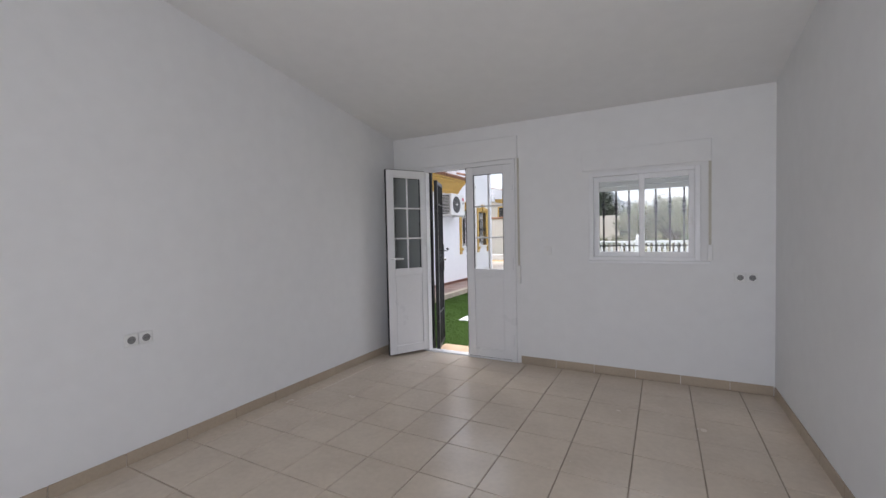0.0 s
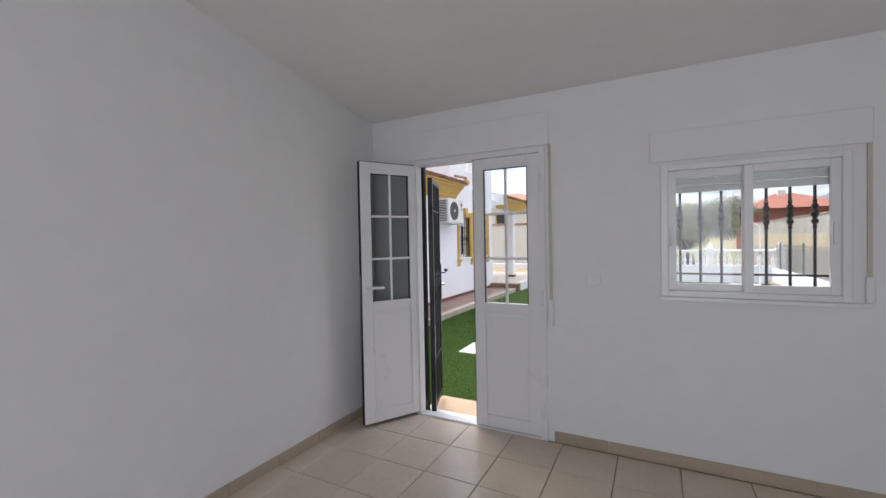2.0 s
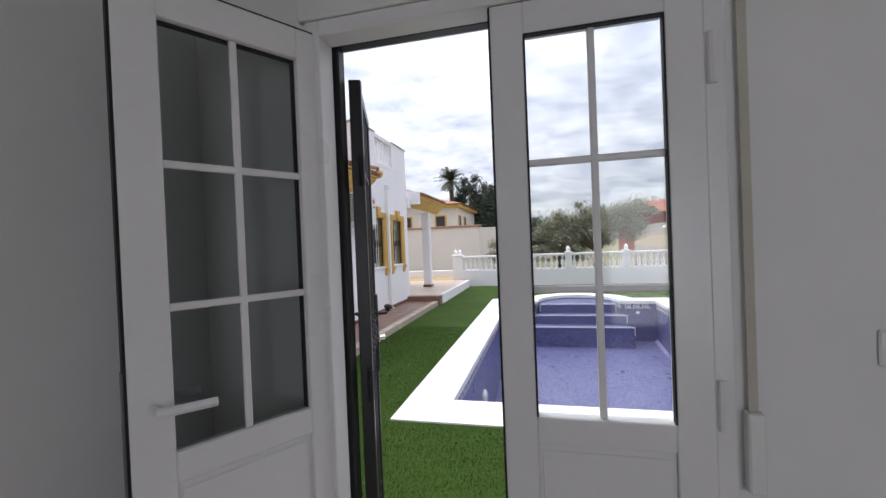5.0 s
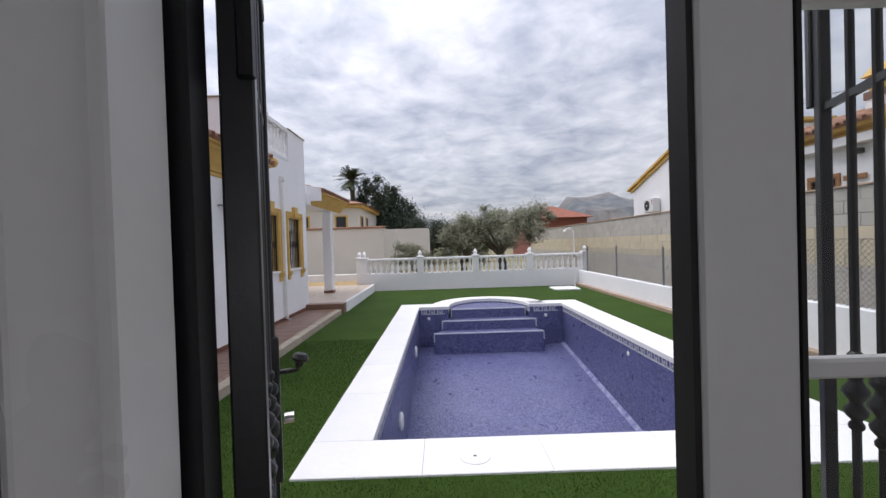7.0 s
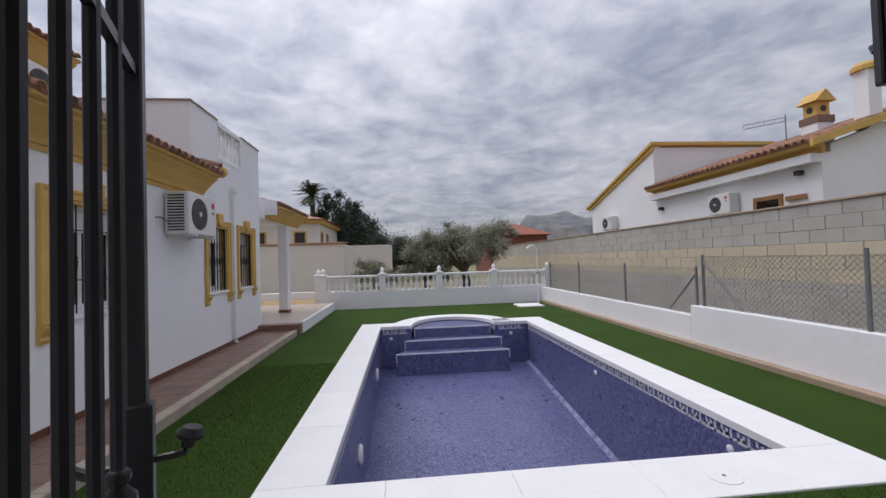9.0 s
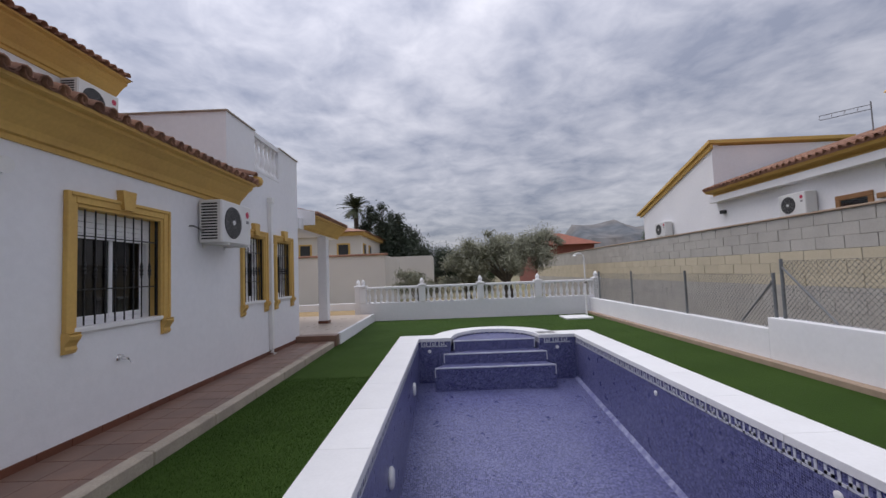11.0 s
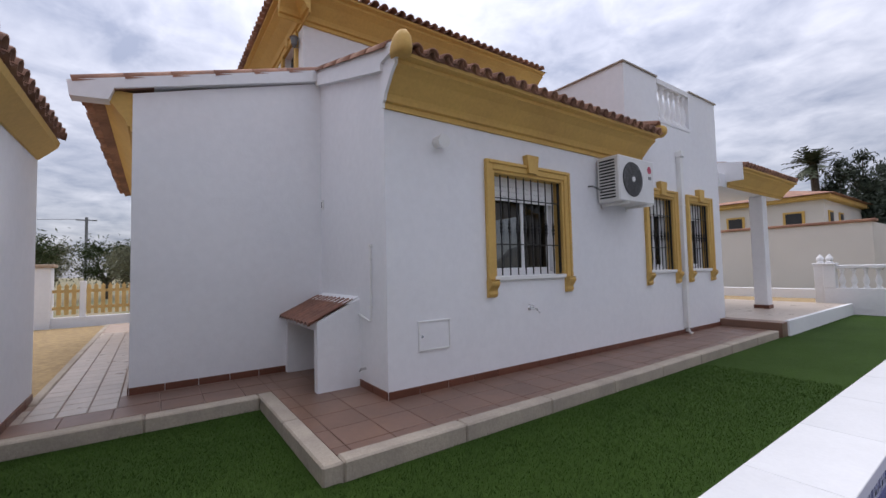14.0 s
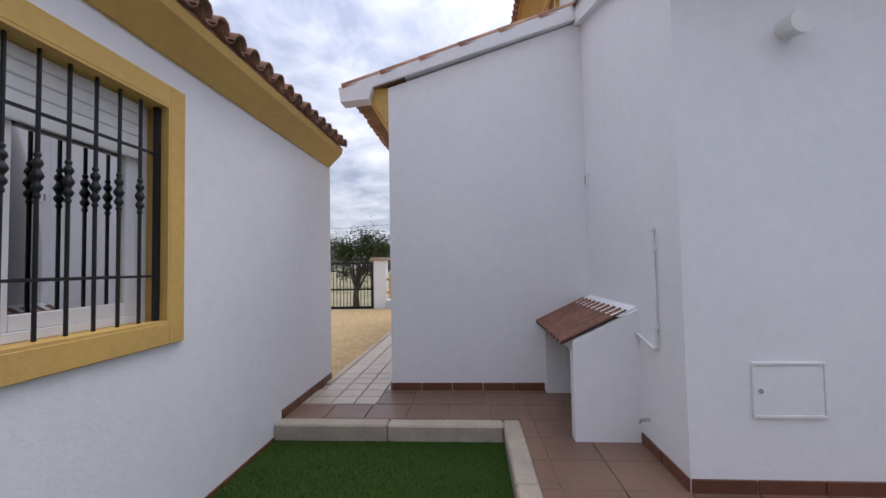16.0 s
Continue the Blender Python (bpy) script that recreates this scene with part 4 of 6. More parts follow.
def barrel(length, r=0.066, seg=6, thick=0.012):
    """One half-round clay tile along +y, its lower end at the origin, slightly tapered."""
    bm = bmesh.new()
    rings = []
    for yy, rr in ((0, r), (length, r * 0.86)):
        out = [bm.verts.new((rr * math.cos(math.pi * k / seg), yy, rr * math.sin(math.pi * k / seg))) for k in range(seg + 1)]
        inn = [bm.verts.new(((rr - thick) * math.cos(math.pi * k / seg), yy, (rr - thick) * math.sin(math.pi * k / seg))) for k in range(seg + 1)]
        rings.append((out, inn))
    (o0, i0), (o1, i1) = rings
    for k in range(seg):
        bm.faces.new((o0[k], o1[k], o1[k + 1], o0[k + 1]))
        bm.faces.new((i0[k], i0[k + 1], i1[k + 1], i1[k]))
        bm.faces.new((o0[k], o0[k + 1], i0[k + 1], i0[k]))
        bm.faces.new((o1[k], i1[k], i1[k + 1], o1[k + 1]))
    for f in bm.faces:
        f.smooth = True
    return bm


def mesh_of(bm, name, material):
    me = bpy.data.meshes.new(name)
    bm.to_mesh(me); bm.free(); me.materials.append(material)
    return me


BARREL = mesh_of(barrel(0.42), "roof_tile", ROOF)


def tiled_roof(parent, origin, along, up, n, rows, pitch=0.2, single_rows=1, step=0.36):
    """Half-round tiles: columns along the eave, rows up the slope. The eave row is single tiles, the rest one mesh."""
    o, a, u = Vector(origin), Vector(along).normalized(), Vector(up).normalized()
    nrm = a.cross(u).normalized()
    if nrm.z < 0:
        nrm = -nrm
    def m4(p, flip=False):
        z = -nrm if flip else nrm
        x = u.cross(z)
        return Matrix(((x.x, u.x, z.x, p.x), (x.y, u.y, z.y, p.y), (x.z, u.z, z.z, p.z), (0, 0, 0, 1)))
    tile = barrel(0.42)
    tv = [v.co.copy() for v in tile.verts]
    tile.verts.index_update()
    tf = [[v.index for v in f.verts] for f in tile.faces]
    tile.free()
    verts, faces = [], []
    for r in range(rows):
        for k in range(n):
            j = random.uniform(-0.008, 0.008)
            cover = m4(o + a * (pitch * (k + 0.5)) + u * (r * step + j) + nrm * (0.012 + 0.01 * (r > 0)))
            pan = m4(o + a * (pitch * (k + 1.0)) + u * (r * step + 0.02 + j) + nrm * 0.05, True)
            if r < single_rows:
                share("roof_tile", BARREL, parent, cover)
                share("roof_tile", BARREL, parent, pan)
            else:
                for m in (cover, pan):
                    b = len(verts)
                    verts += [tuple(m @ c) for c in tv]
                    faces += [[b + i for i in f] for f in tf]
    if verts:
        me = bpy.data.meshes.new("roof_tiles")
        me.from_pydata(verts, [], faces)
        me.materials.append(ROOF)
        for f in me.polygons:
            f.use_smooth = True
        ob = new("roof_tiles", me)
        ob.parent = parent
        tagged(ob, "weathered half-round clay tiles", kind="stuff")


tiled_roof(annex_roof, (-6.16, OUT + 0.20, 2.385), (1, 0, 0), (0, -1, 0.26), 51, 1, 0.165)

# ---- main house ----
house = thing("main_house", "white rendered villa with ochre cornices and clay tile roofs", "house", kind="structure")
LOW_T = 2.62


def house_wall(name, axis, at, thick, a0, a1, z0, z1, openings):
    ob = wall(name, axis, at, thick, a0, a1, z0, z1, openings, WHITE_OUT, "", "", parent=house)
    del ob["kind"]
    return ob


W1 = (3.93, 5.04, 0.97, 2.09)
W2 = (7.07, 7.80, 0.97, 2.10)
W3 = (8.39, 9.07, 0.97, 2.09)
house_wall("wall_pool_side", "y", FAC - 0.25, 0.25, 2.63, 9.60, -0.3, LOW_T, [W1, W2, W3])
house_wall("wall_terrace_front", "y", FAC - 0.2, 0.2, 6.55, 9.60, LOW_T, 4.05, [(7.50, 8.56, 3.33, 4.03)])
house_wall("wall_terrace_side", "x", 6.55, 0.2, -6.9, FAC - 0.2, LOW_T, 4.05, [])
house_wall("wall_terrace_back", "x", 9.4, 0.2, -9.0, FAC - 0.25, -0.3, 4.05, [])
house_wall("wall_recess_end", "x", 2.63, 0.25, REC - 0.2, FAC - 0.25, -0.3, LOW_T, [])
house_wall("wall_recess_side", "y", REC - 0.25, 0.25, 0.76, 2.63, -0.3, 2.75, [])
house_wall("wall_passage", "x", 0.76, 0.25, -11.5, REC - 0.25, -0.3, 2.75, [])
house_wall("wall_upper_front", "x", 2.75, 0.25, -12.0, -6.85, 2.6, 5.0, [(-7.9, -7.2, 3.5, 4.72)])
house_wall("wall_upper_side", "y", -7.10, 0.25, 3.0, 7.5, 2.6, 5.0, [])
house_wall("wall_upper_end", "x", 7.3, 0.2, -12.0, -7.1, 2.6, 5.0, [])
house_wall("wall_far_side", "y", -11.75, 0.25, 0.76, 9.4, -0.3, 4.9, [])
part("terrace_floor", boxes([(-9.0, FAC - 0.2, 6.75, 9.4, 2.62, 2.72)]), KERB, house)
part("inner_floor", boxes([(-11.5, FAC - 0.25, 3.0, 9.4, -0.3, -0.05), (-11.5, FAC - 0.25, 6.55, 9.4, 2.5, 2.6)]), KERB, house)
# sloped gable above the recess side and end walls
part("gable", prism([(REC - 0.25, 0.76, 2.75), (REC - 0.25, 2.63, 2.75), (REC - 0.25, 2.63, 3.42), (REC - 0.25, 0.76, 2.86)], (0.25, 0, 0)), WHITE_OUT, house)
part("gable", prism([(FAC, 2.63, LOW_T), (REC, 2.63, LOW_T), (REC, 2.63, 3.42), (FAC, 2.63, 2.92)], (0, 0.24, 0)), WHITE_OUT, house)
# roof decks
RISE = 0.29
part("roof_deck", prism([(-3.72, 2.62, 2.90), (-6.9, 2.62, 2.90 + RISE * 3.18), (-6.9, 2.62, 2.96 + RISE * 3.18), (-3.72, 2.62, 2.96)], (0, 4.28, 0)), ROOF, house)
part("roof_deck", prism([(-12, 0.42, 2.80), (-12, 2.78, 2.80 + RISE * 2.36), (-12, 2.78, 2.86 + RISE * 2.36), (-12, 0.42, 2.86)], (12 + REC + 0.03, 0, 0)), ROOF, house)
tiled_roof(house, (-3.66, 2.68, 2.91), (0, 1, 0), (-1, 0, RISE), 26, 9, 0.16)
tiled_roof(house, (-11.9, 0.34, 2.82), (1, 0, 0), (0, 1, RISE), 38, 7, 0.16, 0)
# white verges
part("verge", prism([(-3.74, 2.57, 2.99), (REC, 2.57, 3.58), (REC, 2.57, 3.38), (-3.98, 2.57, 2.83), (-3.98, 2.57, 2.90), (-3.74, 2.57, 2.92)], (0, 0.10, 0)), WHITE_OUT, house, "white moulded verge")
part("verge", prism([(REC - 0.1, 0.30, 2.72), (REC - 0.1, 0.28, 2.86), (REC - 0.1, 2.63, 3.57), (REC - 0.1, 2.63, 3.43), (REC - 0.1, 0.62, 2.86), (REC - 0.1, 0.58, 2.74)], (0.16, 0, 0)), WHITE_OUT, house, "white moulded verge")
VT = mesh_of(barrel(0.42, 0.085, 8), "verge_tile", ROOF)
for k in range(6):
    yy = 0.32 + 0.385 * k
    share("verge_tile", VT, house, Matrix.Translation((REC - 0.02, yy, 2.845 + 0.302 * (yy - 0.3))) @ pose(0, 0, 0, 18.5, 0, 0))
for k in range(5):
    xx = -3.85 - 0.39 * k
    share("verge_tile", VT, house, Matrix.Translation((xx, 2.62, 2.975 + 0.30 * (-3.85 - xx))) @ pose(0, 0, 0, 17.5, 0, 90))
# cornices
part("cornice", profile_run(CORN, (FAC, 2.63, 2.52), (1, 0, 0), (0, 4.22, 0)), OCHRE, house, "ochre moulded eaves cornice")
part("cornice", profile_run([(a * 0.85, z) for a, z in CORN], (-11.9, 0.76, 2.48), (0, -1, 0), (11.9 + REC - 0.02, 0, 0)), OCHRE, house, "ochre moulded eaves cornice")
part("cornice_return", prism([(FAC, 2.60, 2.52)] + [(FAC + a + 0.004, 2.60, 2.516 + z) for a, z in CORN[1:-1]] + [(FAC, 2.60, 2.905)], (0, 0.028, 0)), WHITE_OUT, house)
fin = part("corner_finial", lathe([(0.0, 0), (0.13, 0), (0.14, 0.06), (0.12, 0.14), (0.07, 0.2), (0.0, 0.22)], 16), OCHRE, house, "rounded ochre ridge end", True)
fin.matrix_basis = pose(-3.70, 2.62, 2.86, 0, 8, 0) @ Matrix.Diagonal((1.0, 0.55, 0.95, 1))
fin = part("corner_finial", lathe([(0.0, 0), (0.08, 0), (0.09, 0.1), (0.0, 0.14)], 12), OCHRE, house, "", True)
fin.matrix_basis = pose(-3.74, 6.88, 2.99, -90, 0, 0)
for k in range(2):
    share("roof_tile", BARREL, house, Matrix.Translation((-3.72 - 0.36 * k, 6.86, 3.06 + 0.11 * k)) @ pose(0, 0, 0, 16, 0, 90))
# upper storey roof: hipped, with a cornice all round
UX, UY0, UY1 = -6.85, 2.75, 7.5
part("cornice", profile_run([(a * 1.1, z * 1.1) for a, z in CORN], (UX, UY0 - 0.36, 4.78), (1, 0, 0), (0, UY1 - UY0 + 0.6, 0)), OCHRE, house, "ochre moulded eaves cornice")
part("cornice", profile_run([(a * 1.1, z * 1.1) for a, z in CORN], (-12.2, UY0, 4.78), (0, -1, 0), (12.2 + UX + 0.36, 0, 0)), OCHRE, house, "ochre moulded eaves cornice")
hip = bmesh.new()
e0, e1, f0, f1, ze, zr = -12.4, UX + 0.38, UY0 - 0.38, UY1 + 0.28, 5.21, 6.1
c = [hip.verts.new(p) for p in ((e0, f0, ze), (e1, f0, ze), (e1, f1, ze), (e0, f1, ze), (e0 + 2.6, (f0 + f1) / 2, zr), (e1 - 2.6, (f0 + f1) / 2, zr))]
for q in ((0, 1, 5, 4), (1, 2, 5), (2, 3, 4, 5), (3, 0, 4), (3, 2, 1, 0)):
    hip.faces.new([c[i] for i in q])
part("hip_roof", hip, ROOF, house)
for k in range(33):
    share("roof_tile", BARREL, house, Matrix.Translation((e1 + 0.05, f0 + 0.1 + 0.16 * k, ze + 0.01)) @ pose(0, 0, 0, 14, 0, 90))
for k in range(35):
    share("roof_tile", BARREL, house, Matrix.Translation((e1 - 0.1 - 0.16 * k, f0 - 0.05, ze + 0.01)) @ pose(0, 0, 0, 14, 0, 0))
part("upper_window_surround", boxes([(-8.0, -7.9, 2.70, 2.76, 3.5, 4.82), (-7.2, -7.1, 2.70, 2.76, 3.5, 4.82), (-7.9, -7.2, 2.70, 2.76, 4.72, 4.82), (-7.62, -7.48, 2.68, 2.76, 4.74, 4.92)], 0.01), OCHRE, house)
part("upper_window_pane", boxes([(-7.9, -7.2, 2.85, 2.86, 3.5, 4.72)]), GLASS_DARK, house)
lamp = tagged(obj("wall_lantern", lathe([(0.03, 0), (0.06, 0.03), (0.04, 0.06), (0.08, 0.1), (0.1, 0.26), (0.13, 0.28), (0.05, 0.34), (0.0, 0.38)], 10), STEEL), "small grey metal wall lantern on the upper storey", "lantern")
lamp.matrix_basis = pose(-7.05, 2.67, 4.5) @ Matrix.Diagonal((0.55, 0.55, 0.55, 1))
part("arm", tube([(0, 0.13, 0.05), (0, 0.06, 0.02), (0, 0, 0.0)], 0.012, 6), STEEL, lamp)
# terrace parapet
part("parapet_cap", boxes([(FAC - 0.23, FAC + 0.025, 6.52, 7.50, 4.05, 4.075), (FAC - 0.23, FAC + 0.025, 8.56, 9.63, 4.05, 4.075), (-6.9, FAC - 0.23, 6.52, 6.78, 4.05, 4.075)], 0.004), KERB, house, "thin grey parapet cap")
BAL = [(0.055, 0), (0.055, 0.05), (0.032, 0.07), (0.05, 0.14), (0.06, 0.2), (0.045, 0.3), (0.028, 0.38), (0.025, 0.42), (0.04, 0.44), (0.025, 0.46), (0.05, 0.5), (0.05, 0.55)]


def baluster(h):
    bm = lathe([(r, z * h / 0.55) for r, z in BAL], 12)
    for f in bm.faces:
        f.smooth = True
    return mesh_of(bm, "baluster", WHITE_PAINT)


WHITE_PAINT = mat("white_balustrade_paint", (0.80, 0.80, 0.81), 0.6, vary=0.02, scale=3, fine=30, bump=0.08)
rail = part("terrace_balustrade", boxes([(FAC - 0.16, FAC + 0.01, 7.50, 8.56, 3.33, 3.39), (FAC - 0.16, FAC + 0.01, 7.50, 8.56, 3.96, 4.045)], 0.004), WHITE_PAINT, house, "white turned terrace balustrade")
B57 = baluster(0.57)
for k in range(6):
    share("baluster", B57, rail, pose(FAC - 0.075, 7.58 + 0.18 * k, 3.39))


def house_window(w, foot, name):
    y0, y1, z0, z1 = w
    t = thing(name, "barred sliding window in a moulded ochre surround", "window", "house windows", "structure")
    s = 0.12
    x = FAC
    part("surround", boxes([(x - 0.001, x + 0.035, y0 - s, y0 - 0.03, z0 - 0.03, z1 + s), (x - 0.001, x + 0.035, y1 + 0.03, y1 + s, z0 - 0.03, z1 + s), (x - 0.001, x + 0.035, y0 - 0.03, y1 + 0.03, z1 + 0.03, z1 + s),
                            (x - 0.12, x + 0.02, y0 - 0.031, y0 + 0.004, z0, z1 + 0.03), (x - 0.12, x + 0.02, y1 - 0.004, y1 + 0.031, z0, z1 + 0.03), (x - 0.12, x + 0.02, y0, y1, z1 - 0.004, z1 + 0.031),
                            (x - 0.001, x + 0.05, y0 - s - 0.012, y0 - s + 0.025, z0 - 0.03, z1 + s + 0.012), (x - 0.001, x + 0.05, y1 + s - 0.025, y1 + s + 0.012, z0 - 0.03, z1 + s + 0.012), (x - 0.001, x + 0.05, y0 - s + 0.025, y1 + s - 0.025, z1 + s - 0.025, z1 + s + 0.012)], 0.006), OCHRE, t, "moulded ochre plaster surround")
    ym = (y0 + y1) / 2
    part("keystone", prism([(x, ym - 0.07, z1 + 0.04), (x, ym + 0.07, z1 + 0.04), (x, ym + 0.095, z1 + 0.245), (x, ym - 0.095, z1 + 0.245)], (0.075, 0, 0)), OCHRE, t)
    for yc in (y0 - s / 2 - 0.015, y1 + s / 2 + 0.015):
        part("bracket", profile_run([(0, 0), (0.03, 0.01), (0.045, 0.04), (0.035, 0.07), (0.05, 0.1), (0.075, 0.13), (0.085, 0.16), (0.07, 0.175), (0.085, 0.19), (0, 0.19)], (x, yc - 0.06, z0 - 0.22), (1, 0, 0), (0, 0.12, 0)), OCHRE, t, "scrolled ochre bracket")
    part("window_sill", boxes([(x - 0.2, x + 0.03, y0 - 0.03, y1 + 0.03, z0 - 0.045, z0 + 0.002)], 0.006), PVC, t)
    c = x - 0.16
    part("window_frame", boxes([(c - 0.04, c + 0.04, y0, y0 + 0.05, z0, z1), (c - 0.04, c + 0.04, y1 - 0.05, y1, z0, z1), (c - 0.04, c + 0.04, y0 + 0.05, y1 - 0.05, z0, z0 + 0.04), (c - 0.04, c + 0.04, y0 + 0.05, y1 - 0.05, z1 - 0.04, z1)], 0.003), ALU, t)
    sash(t, "sash", "y", y0 + 0.05, ym + 0.03, z0 + 0.04, z1 - 0.04, c + 0.015, 0.05, glass=GLASS_DIM_ROOM)
    sash(t, "sash", "y", ym - 0.03, y1 - 0.05, z0 + 0.04, z1 - 0.04, c - 0.015, 0.05, glass=GLASS_DIM_ROOM)
    bm = bmesh.new()
    for k in range(5):
        add_box(bm, c + 0.042, c + 0.054, y0 + 0.03, y1 - 0.03, z1 - 0.055 * (k + 1), z1 - 0.002 - 0.055 * k, 0.005)
    part("roller_shutter", bm, PVC, t, "white roller shutter a quarter lowered")
    n = 8 if y1 - y0 > 1 else 6
    grille_bars(t, "y", y0 + 0.005, y1 - 0.005, z0 + 0.01, z1 - 0.005, x - 0.03, n, 1.42, (1.32, 1.83))


house_window(W1, 0, "window_3")
house_window(W2, 0, "window_4")
house_window(W3, 0, "window_5")


# ---- fittings on the house ----
def ac_unit(at, w=0.84, h=0.60, d=0.32, name_badge=True):
    """An outdoor unit: back towards -x at the origin, front to +x, bottom at z = 0."""
    t = thing("ac_outdoor_unit", "white outdoor air conditioning unit on wall brackets", "air conditioner", "outdoor units", at=at)
    part("casing", boxes([(0.03, d + 0.03, 0, w, 0, h)], 0.018), PLASTIC, t)
    bm = bmesh.new()
    for k in range(13):
        add_box(bm, 0.07, d - 0.03, -0.004, 0.006, 0.05 + k * 0.04, 0.072 + k * 0.04)
    part("side_louvre", bm, DARK, t, "dark side louvres")
    g = part("fan_grille", lathe([(0.0, 0), (0.225, 0), (0.23, 0.006), (0.22, 0.012), (0.0, 0.012)], 28), DARK, t, "round dark fan opening")
    g.matrix_basis = pose(d + 0.026, w * 0.36, h * 0.5, 0, 90, 0)
    bm = bmesh.new()
    for r in (0.05, 0.085, 0.12, 0.155, 0.19, 0.215):
        add_tube(bm, [(r * math.cos(a), r * math.sin(a), 0.02) for a in [2 * math.pi * k / 24 for k in range(25)]], 0.0025, 4)
    for k in range(12):
        a = math.pi * k / 6
        add_tube(bm, [(0.03 * math.cos(a), 0.03 * math.sin(a), 0.02), (0.225 * math.cos(a), 0.225 * math.sin(a), 0.018)], 0.0025, 4)
    part("guard", bm, GREY, g)
    part("hub", lathe([(0.0, 0), (0.035, 0), (0.035, 0.024), (0, 0.026)], 14), PLASTIC, g)
    if name_badge:
        part("badge", lathe([(0.0, 0), (0.05, 0), (0.05, 0.003), (0, 0.003)], 20), RED, t, "round red badge").matrix_basis = pose(d + 0.03, w * 0.86, h * 0.78, 0, 90, 0)
        part("badge_bar", boxes([(d + 0.03, d + 0.033, w * 0.82, w * 0.91, h * 0.56, h * 0.63)]), GREY, t)
    for yy in (0.14, w - 0.14):
        part("bracket", boxes([(0, d + 0.06, yy - 0.018, yy + 0.018, -0.03, 0.0), (0, 0.02, yy - 0.018, yy + 0.018, -0.06, 0.3)], 0.003), PVC, t)
    return t


ac = ac_unit(pose(FAC, 5.76, 1.88))
copy_thing(ac, pose(UX, 6.64, 4.16))
part("pipe", tube([(0.0, -0.16, 0.22), (0.05, -0.14, 0.22), (0.06, -0.05, 0.2), (0.1, 0.02, 0.15)], 0.012, 6), GREY, ac)

pipe = tagged(obj("downpipe", boxes([(FAC, FAC + 0.075, 8.0, 8.085, 0.02, 2.85)], 0.008), PVC), "square white rainwater downpipe on the house wall", "downpipe")
part("hopper", boxes([(FAC, FAC + 0.1, 7.985, 8.1, 2.82, 2.92)], 0.006), PVC, pipe)
part("shoe", tube([(FAC + 0.038, 8.042, 0.05), (FAC + 0.04, 8.042, -0.02), (FAC + 0.1, 8.042, -0.066)], 0.042, 10), PVC, pipe)
for z in (0.9, 2.0):
    part("clip", boxes([(FAC - 0.001, FAC + 0.082, 7.992, 8.093, z, z + 0.03)], 0.002), PVC, pipe)
tap = tagged(obj("wall_tap", tube([(FAC, 4.43, 0.60), (FAC + 0.05, 4.43, 0.60), (FAC + 0.09, 4.45, 0.59), (FAC + 0.11, 4.47, 0.55)], 0.012, 8), CHROME), "chrome garden tap on the house wall", "tap")
part("lever", tube([(FAC + 0.06, 4.43, 0.61), (FAC + 0.06, 4.42, 0.635), (FAC + 0.05, 4.36, 0.65)], 0.006, 6), CHROME, tap)
part("flange", lathe([(0.0, 0), (0.028, 0), (0.02, 0.012), (0, 0.012)], 12), CHROME, tap).matrix_basis = pose(FAC, 4.43, 0.60, 0, 90, 0)
vent = tagged(obj("vent_pipe", tube([(FAC, 3.2, 2.30), (FAC + 0.11, 3.2, 2.29)], 0.055, 18), PVC), "short round white vent pipe on the house wall", "vent")
part("cap", tube([(FAC + 0.09, 3.2, 2.29), (FAC + 0.13, 3.2, 2.285)], 0.066, 18), PVC, vent)
hatch = tagged(obj("meter_hatch", boxes([(FAC - 0.002, FAC + 0.008, 2.96, 3.29, 0.32, 0.57)], 0.003), WHITE_OUT), "flush white meter hatch in the house wall", "hatch", )
part("rim", boxes([(FAC, FAC + 0.014, 2.945, 2.96, 0.305, 0.585), (FAC, FAC + 0.014, 3.29, 3.305, 0.305, 0.585), (FAC, FAC + 0.014, 2.96, 3.29, 0.57, 0.585), (FAC, FAC + 0.014, 2.96, 3.29, 0.305, 0.32)], 0.002), PVC, hatch)
part("lock", lathe([(0.0, 0), (0.014, 0), (0.012, 0.006), (0, 0.006)], 10), CHROME, hatch).matrix_basis = pose(FAC + 0.007, 2.985, 0.44, 0, 90, 0)
conduit = tagged(obj("conduit", tube([(-4.33, 2.615, 1.30), (-4.33, 2.615, 0.60), (-4.36, 2.615, 0.585), (-4.72, 2.615, 0.66)], 0.009, 6), PVC), "thin white surface conduit on the recess wall", "conduit")
for x, z in ((-4.33, 1.3), (-4.33, 1.18), (-4.33, 0.72), (-4.7, 0.655)):
    part("clip", boxes([(x - 0.014, x + 0.014, 2.60, 2.63, z - 0.012, z + 0.012)], 0.002), PVC, conduit)
tapb = tagged(obj("stopcock", tube([(-4.5, 2.63, 0.12), (-4.5, 2.58, 0.12), (-4.5, 2.56, 0.10)], 0.012, 8), CHROME), "small chrome stopcock low on the recess wall", "tap")
sock = tagged(obj("outdoor_switch", boxes([(-5.69, -5.64, 2.61, 2.631, 1.82, 1.93)], 0.004), PVC), "small white wall box in the recess corner", "switch")
part("key", boxes([(-5.685, -5.668, 2.606, 2.612, 1.84, 1.91)], 0.002), GREY, sock)

